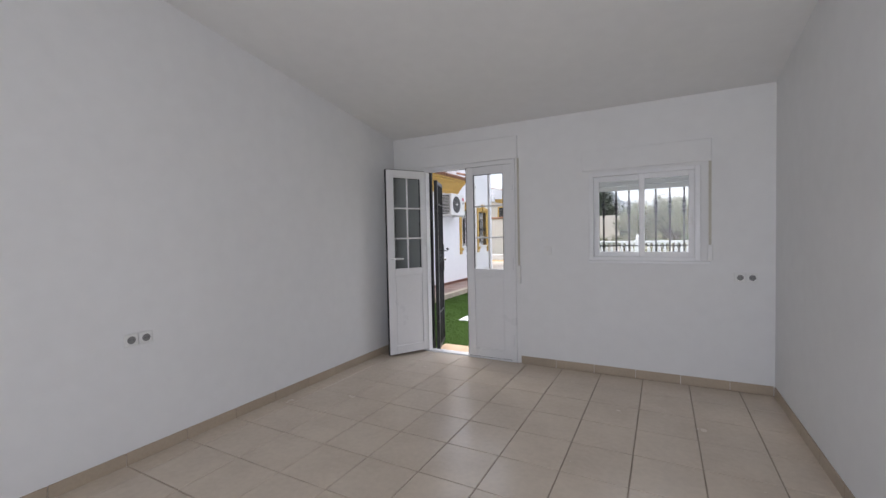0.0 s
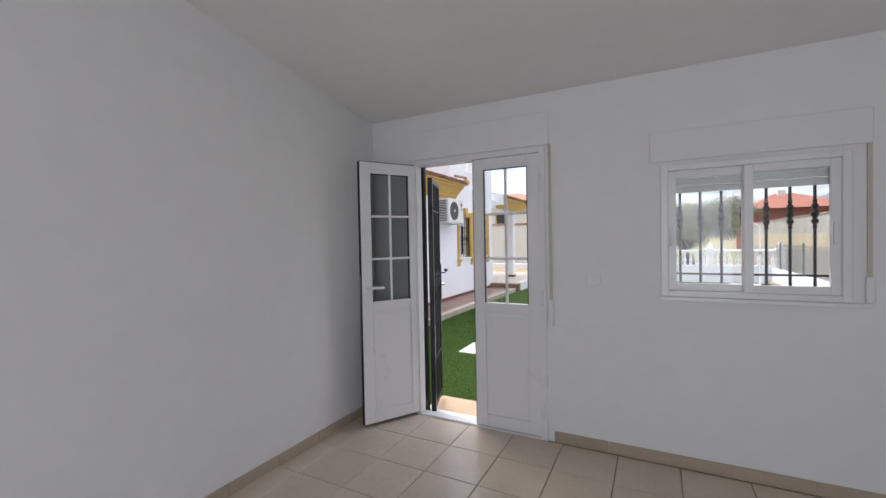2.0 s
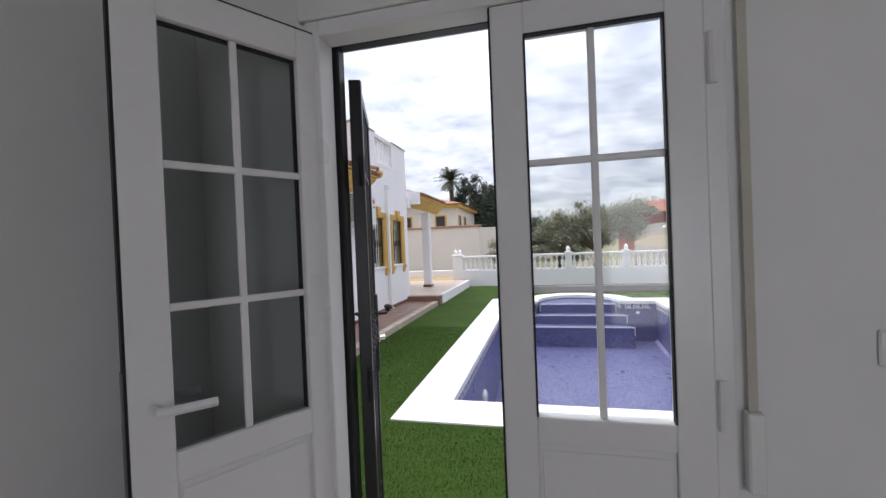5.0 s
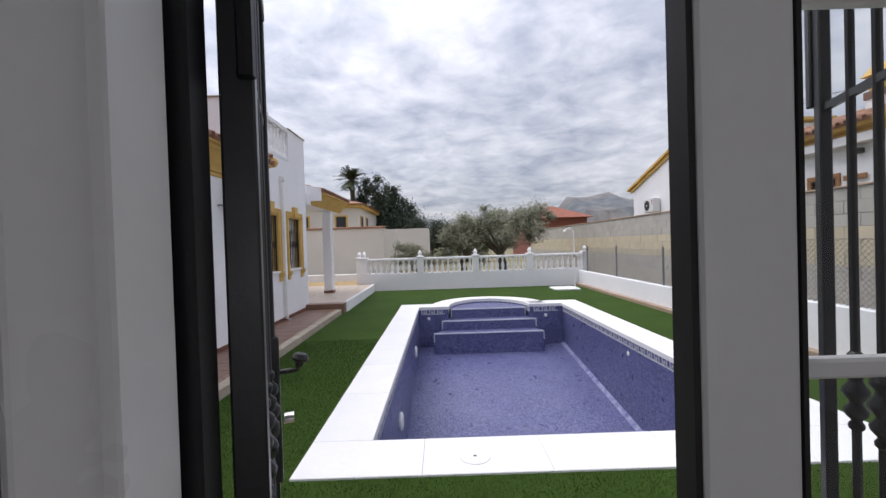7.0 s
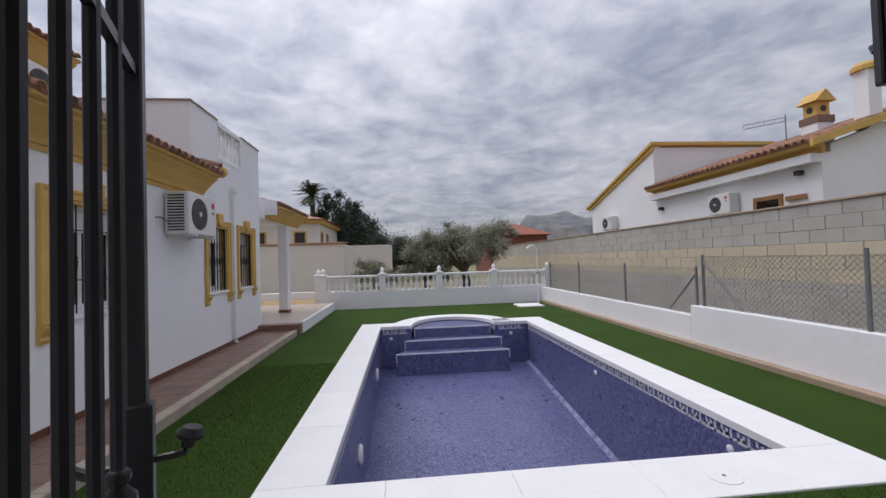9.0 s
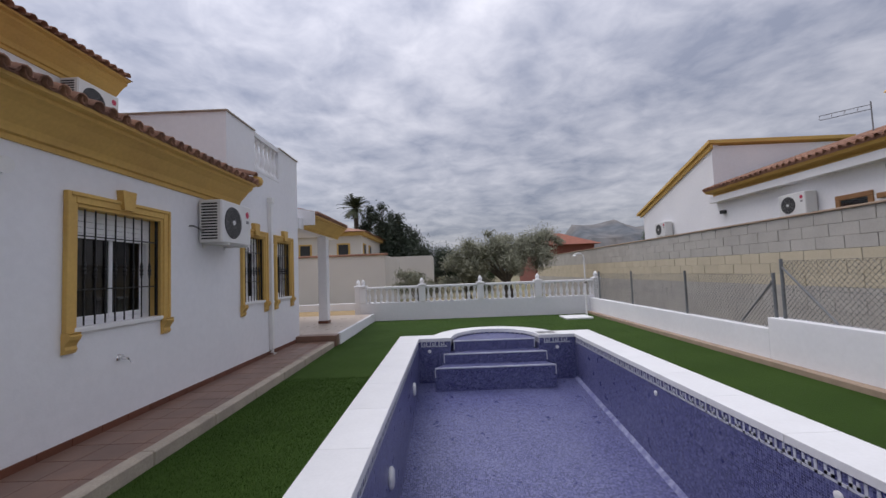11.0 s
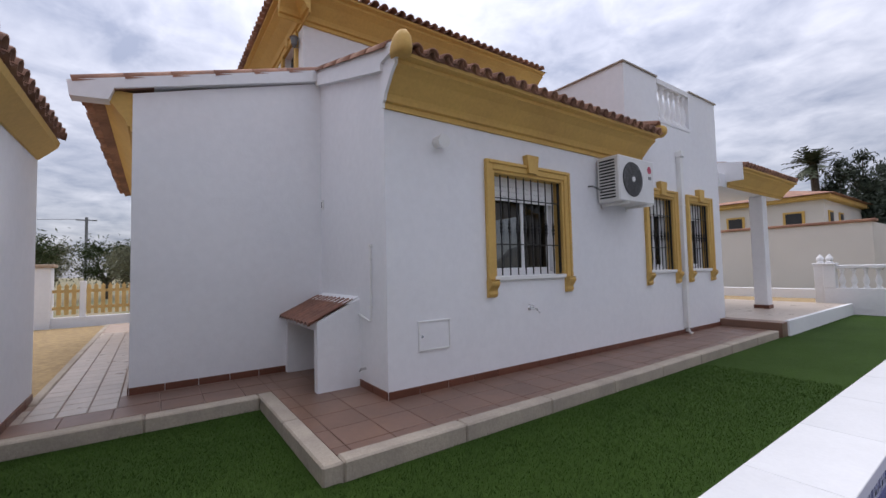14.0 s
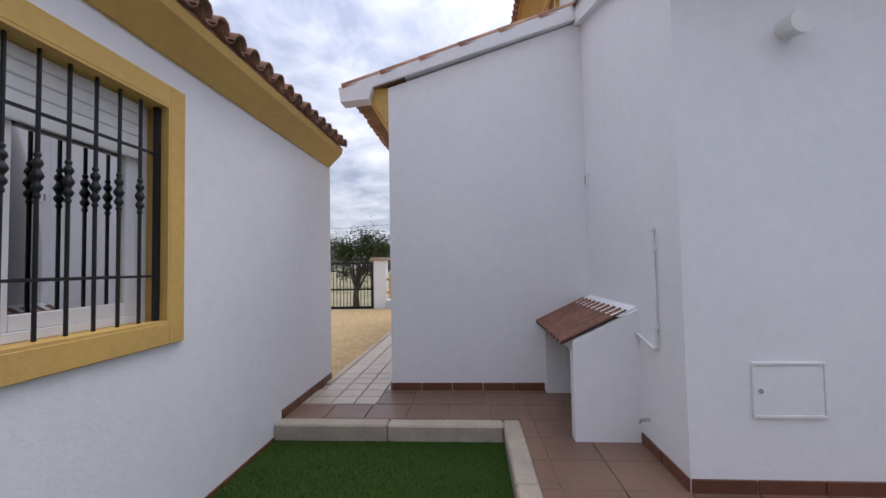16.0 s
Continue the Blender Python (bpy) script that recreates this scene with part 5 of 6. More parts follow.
# small lean-to in the recess
kennel = thing("lean_to_shelter", "small white masonry lean-to with a corrugated clay roof", "shelter")
part("side_wall", prism([(-4.62, 2.20, WALK), (-4.62, 2.63, WALK), (-4.62, 2.63, 0.79), (-4.62, 2.20, 0.585)], (-0.09, 0, 0)), WHITE_OUT, kennel)
part("side_wall", prism([(-5.66, 2.20, WALK), (-5.66, 2.63, WALK), (-5.66, 2.63, 0.79), (-5.66, 2.20, 0.585)], (-0.088, 0, 0)), WHITE_OUT, kennel)
part("lintel", boxes([(-5.66, -4.71, 2.21, 2.27, 0.50, 0.575)], 0.004), WHITE_OUT, kennel)
part("fillet", prism([(-5.7, 2.629, 0.73), (-5.7, 2.629, 0.81), (-5.7, 2.48, 0.745)], (1.06, 0, 0)), WHITE_OUT, kennel)
slab = bmesh.new()
zz = lambda yy: 0.57 + (yy - 2.13) * 0.47
nv = 96
top, bot = [], []
for k in range(nv + 1):
    x = -5.745 + k * (1.11 / nv)
    rib = 0.034 * abs(math.sin(9.5 * math.pi * k / nv)) - 0.012
    top.append((slab.verts.new((x, 2.13, zz(2.13) + rib)), slab.verts.new((x, 2.56, zz(2.56) + rib))))
    bot.append((slab.verts.new((x, 2.13, zz(2.13) - 0.012 + rib)), slab.verts.new((x, 2.56, zz(2.56) - 0.012 + rib))))
for k in range(nv):
    slab.faces.new((top[k][0], top[k + 1][0], top[k + 1][1], top[k][1]))
    slab.faces.new((bot[k][0], bot[k][1], bot[k + 1][1], bot[k + 1][0]))
    slab.faces.new((top[k][0], bot[k][0], bot[k + 1][0], top[k + 1][0]))
for q in (0, nv):
    slab.faces.new((top[q][0], top[q][1], bot[q][1], bot[q][0]))
part("corrugated_roof", slab, mat("corrugated_sheet", (0.22, 0.10, 0.065), 0.75, vary=0.15, scale=4, fine=30, second=(0.15, 0.075, 0.055)), kennel, "brown corrugated clay sheet roof")

# ---- covered porch ----
porch = thing("porch", "raised tiled porch with white column and tiled roof", "porch", kind="structure")
part("floor_slab", boxes([(-9.0, -3.13, 9.62, 13.95, -0.3, 0.06)], 0.006), PALE_TILE, porch)
part("edge", boxes([(-3.17, -3.10, 9.62, 13.95, -0.3, 0.075)], 0.006), WHITE_OUT, porch)
part("step", boxes([(FAC - 0.0, -3.13, 9.36, 9.618, -0.3, 0.055)], 0.006), TERRA, porch)
col = part("column", boxes([(-4.25, -4.0, 11.7, 11.95, 0.13, 2.5)], 0.012), WHITE_OUT, porch, "square white column with a tiled foot")
part("foot", boxes([(-4.262, -3.988, 11.688, 11.962, 0.06, 0.135)], 0.003), TERRA_SK, col)
part("beam", boxes([(-4.25, -4.0, 9.6, 12.9, 2.5, 2.75), (-9.0, -4.25, 9.7, 12.9, 2.6, 2.75)]), WHITE_OUT, porch)
part("cornice", profile_run([(a * 0.95, z * 0.85) for a, z in CORN], (-4.0, 9.9, 2.5), (1, 0, 0), (0, 3.0, 0)), OCHRE, porch, "ochre moulded eaves cornice")
part("roof_deck", prism([(-3.7, 9.9, 2.83), (-9.0, 9.9, 3.9), (-9.0, 9.9, 3.96), (-3.7, 9.9, 2.89)], (0, 3.0, 0)), ROOF, porch)
part("verge", prism([(-3.72, 9.84, 2.6), (-3.72, 9.84, 2.92), (-7.0, 9.84, 3.6), (-7.0, 9.84, 3.2), (-4.0, 9.84, 2.6)], (0, 0.06, 0)), WHITE_OUT, porch)
tiled_roof(porch, (-3.66, 9.86, 2.85), (0, 1, 0), (-1, 0, 0.2), 18, 6, 0.165)

# ---- balustrade at the end of the garden ----
BY = 14.09
bal = thing("garden_balustrade", "white masonry balustrade with turned balusters and finials", "balustrade", kind="structure")
part("low_wall", boxes([(-3.6, 4.5, BY, BY + 0.2, -0.3, 0.41)], 0.006), WHITE_OUT, bal)
FIN = [(0.07, 0), (0.08, 0.02), (0.05, 0.04), (0.075, 0.09), (0.07, 0.13), (0.035, 0.18), (0.012, 0.215), (0.0, 0.22)]
FIN_ME = mesh_of(lathe(FIN, 14), "finial", WHITE_PAINT)
PX = [-3.5, -1.5, 0.48, 2.42, 4.39]
for x in PX + [-3.72]:
    yy = BY + 0.1 if x != -3.72 else BY + 0.35
    p = part("post", boxes([(x - 0.11, x + 0.11, yy - 0.12, yy + 0.12, -0.3 if x == -3.72 else 0.405, 0.95)], 0.008), WHITE_PAINT, bal)
    part("post_cap", boxes([(x - 0.135, x + 0.135, yy - 0.145, yy + 0.145, 0.95, 1.0)], 0.012), WHITE_PAINT, p)
    share("finial", FIN_ME, p, pose(x, yy, 1.0))
B45 = baluster(0.44)
for xa, xb in zip(PX, PX[1:]):
    part("rail", boxes([(xa + 0.11, xb - 0.11, BY + 0.02, BY + 0.18, 0.865, 0.95)], 0.015), WHITE_PAINT, bal)
    for k in range(9):
        share("baluster", B45, bal, pose(xa + 0.11 + (k + 0.5) * (xb - xa - 0.22) / 9, BY + 0.1, 0.41) @ Matrix.Diagonal((1, 1, 1.03, 1)))

# ---- garden shower ----
shw = thing("garden_shower", "white garden shower pole on a square tray", "shower")
part("tray", boxes([(2.85, 3.65, 12.45, 13.25, GRASS, GRASS + 0.05)], 0.01), COPING, shw)
part("pole", tube([(3.62, 12.95, -0.15), (3.62, 12.95, 1.62), (3.6, 12.95, 1.72), (3.54, 12.95, 1.78), (3.42, 12.95, 1.79), (3.34, 12.95, 1.75)], 0.022, 10), PVC, shw, "curved white shower pole")
part("shower_head", lathe([(0.02, 0.04), (0.06, 0.0), (0.06, -0.012), (0.0, -0.012)], 14), PVC, shw).matrix_basis = pose(3.33, 12.95, 1.71)
part("valve", boxes([(3.58, 3.66, 12.91, 12.96, 0.85, 0.93)], 0.006), CHROME, shw)

# ---- boundary on the neighbour's side ----
LX = 4.12
fence = thing("boundary_fence", "wire mesh fence on a low white wall", "fence", kind="structure")
part("low_wall", boxes([(LX, LX + 0.2, 6.41, 14.3, -0.3, 0.33), (LX, LX + 0.2, -3.0, 6.41, -0.3, 0.5)], 0.006), WHITE_OUT, fence, "low white rendered wall")
part("base_strip", boxes([(3.98, LX, -3.0, 13.98, -0.3, GRASS + 0.075)], 0.006), CAP, fence, "terracotta edging strip")
for yy, zt, z0 in ((11.1, 1.2, 0.3), (8.64, 1.2, 0.3), (6.36, 1.16, 0.3), (6.2, 1.36, 0.45), (3.75, 1.4, 0.45), (1.2, 1.4, 0.45), (13.4, 1.2, 0.3)):
    p = part("fence_post", tube([(LX + 0.1, yy, z0), (LX + 0.1, yy, zt)], 0.024, 8), STEEL, fence)
for ya, yb, za, zb in ((6.36, 7.1, 1.05, 0.36), (6.2, 5.4, 1.25, 0.52)):
    part("brace", tube([(LX + 0.1, ya, za), (LX + 0.1, yb, zb)], 0.016, 6), STEEL, fence)


def mesh_wire(y0, y1, z0, z1, pitch):
    bm = bmesh.new()
    r = 0.0016
    x = LX + 0.1
    h = z1 - z0
    n = int((y1 - y0 + h) / pitch)
    for s in (1, -1):
        for k in range(n + 1):
            a = y0 - h + k * pitch
            ya, yb = a, a + h
            za, zb = z0, z1
            if ya < y0:
                za += y0 - ya; ya = y0
            if yb > y1:
                zb -= yb - y1; yb = y1
            if yb - ya < 0.02:
                continue
            if s < 0:
                za, zb = z0 + z1 - za, z0 + z1 - zb
            d = r * 1.2
            vs = [bm.verts.new(p) for p in ((x - d, ya, za - d), (x + d, ya, za + d), (x + d, yb, zb + d), (x - d, yb, zb - d))]
            bm.faces.new(vs)
            vs = [bm.verts.new(p) for p in ((x + d, ya - d, za), (x - d, ya + d, za), (x - d, yb + d, zb), (x + d, yb - d, zb))]
            bm.faces.new(vs)
    for z in (z0, (z0 + z1) / 2, z1):
        add_tube(bm, [(x, y0, z), (x, y1, z)], 0.003, 4)
    return bm


tagged(part("wire_mesh", mesh_wire(6.36, 13.9, 0.34, 1.13, 0.075), STEEL, fence), "grey diamond wire mesh", kind="stuff")
tagged(part("wire_mesh", mesh_wire(-2.5, 6.2, 0.51, 1.33, 0.075), STEEL, fence), "grey diamond wire mesh", kind="stuff")

KX = 5.5
bw = thing("block_wall", "tall unrendered concrete block wall", "wall", kind="structure")
part("core", boxes([(KX + 0.01, KX + 0.19, -4.0, 28.0, -0.3, 2.09)]), MORTAR, bw)
part("cap", boxes([(KX - 0.03, KX + 0.23, -4.0, 28.0, 2.092, 2.125)], 0.006), CAP, bw)
BLK = {m_.name: mesh_of(box(KX, KX + 0.02, -0.245, 0.245, 0, 0.196, 0.004), "block", m_) for m_ in (BLOCK, CREAM_BLOCK)}
far = {BLOCK.name: bmesh.new(), CREAM_BLOCK.name: bmesh.new()}
for r in range(12):
    z = 2.09 - 0.2 * (r + 1)
    m_ = BLOCK if r < 3 or r > 5 else CREAM_BLOCK
    for k in range(64):
        yy = -3.7 + 0.5 * k + 0.25 * (r % 2)
        if 1.5 < yy < 17 and 0 <= r < 8:
            share("block", BLK[m_.name], bw, pose(random.uniform(-0.003, 0.003), yy, z))
        else:
            add_box(far[m_.name], KX, KX + 0.02, yy - 0.245, yy + 0.245, z, z + 0.196)
tagged(part("far_blocks", far[BLOCK.name], BLOCK, bw), "grey concrete blocks", kind="stuff")
tagged(part("far_blocks", far[CREAM_BLOCK.name], CREAM_BLOCK, bw), "cream concrete blocks", kind="stuff")


# ---- neighbour's house on the far side of the block wall ----
nb = thing("neighbour_house", "white single-storey villa with clay roof and ochre trim", "house")
part("wall", boxes([(9.0, 9.25, 8.4, 14.77, -0.3, 3.65)]), WHITE_OUT, nb)
part("wall", boxes([(9.25, 15.0, 8.4, 8.65, -0.3, 3.65)]), WHITE_OUT, nb)
part("gable", prism([(9.0, 14.77, -0.3), (9.0, 20.1, -0.3), (9.0, 20.1, 3.85), (9.0, 14.77, 5.55)], (0.25, 0, 0)), WHITE_OUT, nb)
part("gable_side", boxes([(9.25, 14.0, 14.77, 15.0, -0.3, 5.5)]), WHITE_OUT, nb)
part("gable", prism([(9.25, 8.4, 3.65), (15.0, 8.4, 3.65), (12.5, 8.4, 4.95), (9.25, 8.4, 3.85)], (0, 0.25, 0)), WHITE_OUT, nb)
part("shed_roof", prism([(8.85, 14.65, 5.58), (8.85, 20.5, 3.76), (8.85, 20.5, 3.86), (8.85, 14.65, 5.70)], (5.2, 0, 0)), OCHRE, nb, "ochre edged lean-to roof")
part("verge_band", prism([(8.93, 14.7, 5.40), (8.93, 20.3, 3.66), (8.93, 20.3, 3.80), (8.93, 14.7, 5.58)], (0.08, 0, 0)), OCHRE, nb)
part("eave_trim", profile_run([(0, 0), (0.1, 0.02), (0.12, 0.1), (0.38, 0.14), (0.42, 0.22), (0, 0.22)], (9.0, 8.3, 3.62), (-1, 0, 0), (0, 6.4, 0)), OCHRE, nb, "ochre eaves trim")
part("soffit_band", boxes([(8.72, 9.0, 8.4, 14.7, 3.42, 3.62)]), WHITE_OUT, nb)
part("roof_deck", prism([(8.55, 8.2, 3.82), (12.6, 8.2, 5.1), (12.6, 8.2, 5.18), (8.55, 8.2, 3.9)], (0, 6.5, 0)), ROOF, nb)
tiled_roof(nb, (8.5, 8.25, 3.86), (0, 1, 0), (1, 0, 0.316), 32, 11, 0.2)
part("verge_band", prism([(8.5, 8.12, 3.72), (12.6, 8.12, 5.02), (12.6, 8.12, 5.2), (8.5, 8.12, 3.9)], (0, 0.08, 0)), OCHRE, nb)
part("window_surround", boxes([(8.96, 9.0, 9.4, 10.3, 2.72, 2.84), (8.96, 9.0, 9.4, 9.52, 1.9, 2.72), (8.96, 9.0, 10.18, 10.3, 1.9, 2.72)], 0.01), WOOD, nb, "brown window surround")
part("pane", boxes([(8.985, 8.995, 9.52, 10.18, 1.9, 2.72)]), GLASS_DARK, nb)
part("window_surround", boxes([(8.96, 9.0, 11.2, 12.4, 2.28, 2.38)], 0.01), WOOD, nb)
part("shutter", boxes([(8.93, 8.97, 8.75, 9.3, 2.62, 2.74)], 0.01), WOOD, nb)
for y, z in ((8.9, 3.2), (14.3, 3.0)):
    part("floodlight", boxes([(8.85, 9.0, y - 0.08, y + 0.08, z, z + 0.12)], 0.015), DARK, nb)
ch = part("chimney", boxes([(10.75, 11.25, 10.0, 10.5, 4.2, 4.9)], 0.01), WHITE_OUT, nb, "white chimney with an ochre tiled pot")
part("band", boxes([(10.73, 11.27, 9.98, 10.52, 4.9, 5.1)]), TERRA, ch)
part("pot", boxes([(10.8, 11.2, 10.05, 10.45, 5.1, 5.5)], 0.01), OCHRE, ch)
for x, y in ((10.795, 10.25),):
    part("smoke_hole", lathe([(0.0, 0), (0.09, 0), (0.09, 0.01), (0, 0.01)], 14), DARK, ch).matrix_basis = pose(x, y, 5.3, 0, -90, 0)
part("smoke_hole", lathe([(0.0, 0), (0.09, 0), (0.09, 0.01), (0, 0.01)], 14), DARK, ch).matrix_basis = pose(11.0, 10.045, 5.3, 90, 0, 0)
part("cap", prism([(10.68, 9.95, 5.5), (11.32, 9.95, 5.5), (11.0, 9.95, 5.82)], (0, 0.6, 0)), OCHRE, ch)
aer = tagged(obj("roof_aerial", tube([(10.5, 10.7, 4.4), (10.5, 10.7, 5.35)], 0.015, 6), STEEL), "thin metal television aerial on the neighbour's roof", "aerial")
for dz in (0.0, 0.12):
    part("boom", tube([(10.5, 10.7, 5.15 + dz), (9.7, 11.3, 5.1 + dz)], 0.01, 5), STEEL, aer)
for k in range(4):
    p = Vector((10.3, 10.85, 5.2)).lerp(Vector((9.7, 11.3, 5.16)), k / 3)
    part("rod", tube([p - Vector((0.1, 0.12, 0)), p + Vector((0.1, 0.12, 0))], 0.006, 4), STEEL, aer)
ch2 = tagged(obj("roof_chimney", boxes([(10.2, 10.55, 8.3, 8.65, 4.2, 5.6)], 0.01), WHITE_OUT), "white chimney stack with an ochre cap", "chimney")
part("cap", lathe([(0.28, 5.6), (0.28, 5.7), (0.22, 5.78), (0.0, 5.82)], 12, (10.375, 8.475)), OCHRE, ch2)
copy_thing(ac, pose(9.0, 11.6, 2.5, 0, 0, 180))
copy_thing(ac, pose(9.0, 18.4, 2.55, 0, 0, 180))

# ---- houses and walls past the balustrade ----
lw = tagged(obj("garden_wall_cream", boxes([(-14.0, -3.6, 20.0, 20.25, -0.3, 2.3)]), CREAMWALL), "cream rendered garden wall with a tiled coping", "wall", kind="structure")
part("coping", boxes([(-14.0, -3.5, 19.93, 20.32, 2.3, 2.4)], 0.02), ROOF, lw)
part("return", boxes([(-3.85, -3.6, 20.25, 26.0, -0.3, 2.3)]), CREAMWALL, lw)
lw2 = tagged(obj("low_yard_wall", boxes([(-11.0, -3.4, 17.9, 18.1, -0.3, 0.18)], 0.01), WHITE_OUT), "low white wall round the gravel yard", "wall", kind="structure")
hl = thing("cream_villa", "two-storey cream villa with a clay roof beyond the wall", "house")
part("wall", boxes([(-16.0, -6.4, 28.0, 36.0, -0.3, 4.1)]), CREAMWALL, hl)
part("cornice", boxes([(-16.3, -6.1, 27.7, 36.3, 4.1, 4.35)], 0.05), OCHRE, hl)
rf = bmesh.new()
v = [rf.verts.new(p) for p in ((-16.5, 27.5, 4.35), (-5.9, 27.5, 4.35), (-5.9, 36.5, 4.35), (-16.5, 36.5, 4.35), (-13, 32, 5.5), (-10, 32, 5.5))]
for q in ((0, 1, 5, 4), (1, 2, 5), (2, 3, 4, 5), (3, 0, 4), (3, 2, 1, 0)):
    rf.faces.new([v[i] for i in q])
part("roof", rf, ROOF, hl)
for x in (-10.2, -7.6):
    w_ = part("window", boxes([(x - 0.45, x + 0.45, 27.95, 28.0, 2.5, 3.6)], 0.02), OCHRE, hl)
    part("pane", boxes([(x - 0.33, x + 0.33, 27.93, 27.96, 2.6, 3.5)]), DARK, w_)
for y in (29.0, 31.0):
    w_ = part("window", boxes([(-6.4, -6.34, y - 0.4, y + 0.4, 2.5, 3.6)], 0.02), OCHRE, hl)
    part("pane", boxes([(-6.345, -6.32, y - 0.28, y + 0.28, 2.6, 3.5)]), DARK, w_)
an = tagged(obj("white_outbuilding", boxes([(-4.6, -1.6, 27.0, 31.0, -0.3, 2.5)]), CREAMWALL), "flat white outbuilding among the trees", "outbuilding")
rh = thing("red_house", "red rendered house with an orange tiled roof", "house")
part("wall", boxes([(9.0, 15.5, 45.0, 55.0, -0.3, 3.9)]), BRICKRED, rh)
rf = bmesh.new()
v = [rf.verts.new(p) for p in ((8.4, 44.4, 3.9), (16.1, 44.4, 3.9), (16.1, 55.6, 3.9), (8.4, 55.6, 3.9), (11.4, 50, 5.6), (13.1, 50, 5.6))]
for q in ((0, 1, 5, 4), (1, 2, 5), (2, 3, 4, 5), (3, 0, 4), (3, 2, 1, 0)):
    rf.faces.new([v[i] for i in q])
part("roof", rf, mat("orange_roof", (0.30, 0.105, 0.065), 0.8, vary=0.1, scale=2, fine=6), rh, "orange tiled hip roof")
part("chimney", boxes([(11.6, 12.2, 49, 49.6, 5.1, 5.9)]), CREAMWALL, rh)


# ---- hills ----
def hill_range(name, dist, x0, x1, base_h, seed, lab):
    bm = bmesh.new()
    n = 90
    a, b = [], []
    for k in range(n + 1):
        x = x0 + (x1 - x0) * k / n
        hgt = base_h * (0.55 + 0.75 * noise.fractal(Vector((x / 170 + seed, seed, 0)), 1.0, 2.0, 5))
        a.append(bm.verts.new((x, dist + 20 * math.sin(k * 0.7), -2)))
        b.append((bm.verts.new((x, dist + 60, max(4, hgt * 0.6) + 3 * noise.noise(Vector((k * 0.9, seed, 3))))), bm.verts.new((x, dist + 160, max(6, hgt)))))
    for k in range(n):
        bm.faces.new((a[k], a[k + 1], b[k + 1][0], b[k][0]))
        bm.faces.new((b[k][0], b[k + 1][0], b[k + 1][1], b[k][1]))
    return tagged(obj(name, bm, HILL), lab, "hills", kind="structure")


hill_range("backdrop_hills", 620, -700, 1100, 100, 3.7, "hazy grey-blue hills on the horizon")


# ---- trees ----
def leaf_cloud(centres, n, size, seed, squash=0.8):
    """Many small leaf blades round clump centres (x, y, z, radius)."""
    rnd = random.Random(seed)
    verts, faces = [], []
    tot = sum(c[3] ** 2 for c in centres)
    for cx, cy, cz, r in centres:
        for _ in range(int(n * r * r / tot)):
            d = Vector((rnd.gauss(0, 1), rnd.gauss(0, 1), rnd.gauss(0, 1))).normalized() * r * abs(rnd.gauss(0.6, 0.42))
            p = Vector((cx + d.x, cy + d.y, cz + d.z * squash))
            u = Vector((rnd.gauss(0, 1), rnd.gauss(0, 1), rnd.gauss(0, 1))).normalized()
            w = u.orthogonal().normalized()
            s = size * rnd.uniform(0.6, 1.4)
            b = len(verts)
            verts += [tuple(p - u * s), tuple(p + w * s * 0.28), tuple(p + u * s), tuple(p - w * s * 0.28)]
            faces.append((b, b + 1, b + 2, b + 3))
    me = bpy.data.meshes.new("crown")
    me.from_pydata(verts, [], faces)
    return me


def tree(name, label, at, trunk_h, trunk_r, centres, n, size, leaf, seed, squash=0.8):
    rnd = random.Random(seed)
    t = thing(name, label, "tree")
    x, y, z = at
    bm = bmesh.new()
    add_tube(bm, [(x, y, z - 0.1), (x + 0.05, y, z + trunk_h * 0.5), (x - 0.04, y, z + trunk_h)], 0, 8, [trunk_r * 1.3, trunk_r, trunk_r * 0.8])
    part("trunk", bm, BARK, t)
    for cx, cy, cz, r in centres[:9]:
        p0 = Vector((x, y, z + trunk_h * rnd.uniform(0.6, 0.98)))
        p2 = Vector((cx, cy, cz))
        p1 = p0.lerp(p2, 0.5) + Vector((0, 0, 0.12 * (p2 - p0).length))
        part("limb", tube([p0, p1, p2], 0, 6, [trunk_r * 0.45, trunk_r * 0.28, trunk_r * 0.1]), BARK, t)
    me = leaf_cloud(centres, n, size, seed, squash)
    me.materials.append(leaf)
    c = new("crown", me)
    c.parent = t
    return t


def clumps(cx, cy, cz, rx, ry, rz, n, r0, r1, seed):
    rnd = random.Random(seed)
    out = []
    for _ in range(n):
        a, b = rnd.uniform(0, 2 * math.pi), rnd.uniform(-1, 1)
        k = rnd.uniform(0.35, 1.0)
        out.append((cx + rx * k * math.cos(a), cy + ry * k * math.sin(a), cz + rz * k * b, rnd.uniform(r0, r1)))
    return out


tree("olive_tree", "old grey-green olive tree with a wide loose crown", (1.95, 18.0, -0.2), 1.2, 0.22, clumps(1.75, 18.0, 1.95, 2.1, 1.6, 0.95, 40, 0.3, 0.6, 11) + clumps(2.1, 18.0, 2.5, 1.5, 1.2, 0.65, 14, 0.22, 0.45, 14) + clumps(4.15, 18.0, 2.55, 0.3, 0.3, 0.55, 4, 0.12, 0.25, 12), 46000, 0.055, OLIVE, 5)
tree("olive_tree", "grey-green olive tree behind the balustrade", (0.3, 19.5, -0.2), 0.8, 0.14, clumps(0.25, 19.5, 1.3, 1.0, 1.0, 0.7, 14, 0.3, 0.5, 15), 11000, 0.06, OLIVE, 6)
tree("shrub", "bushy olive shrub beside the cream wall", (-2.0, 19.0, -0.2), 0.4, 0.08, clumps(-2.0, 19.0, 0.95, 0.75, 0.7, 0.6, 10, 0.25, 0.4, 17), 6000, 0.06, OLIVE, 7)
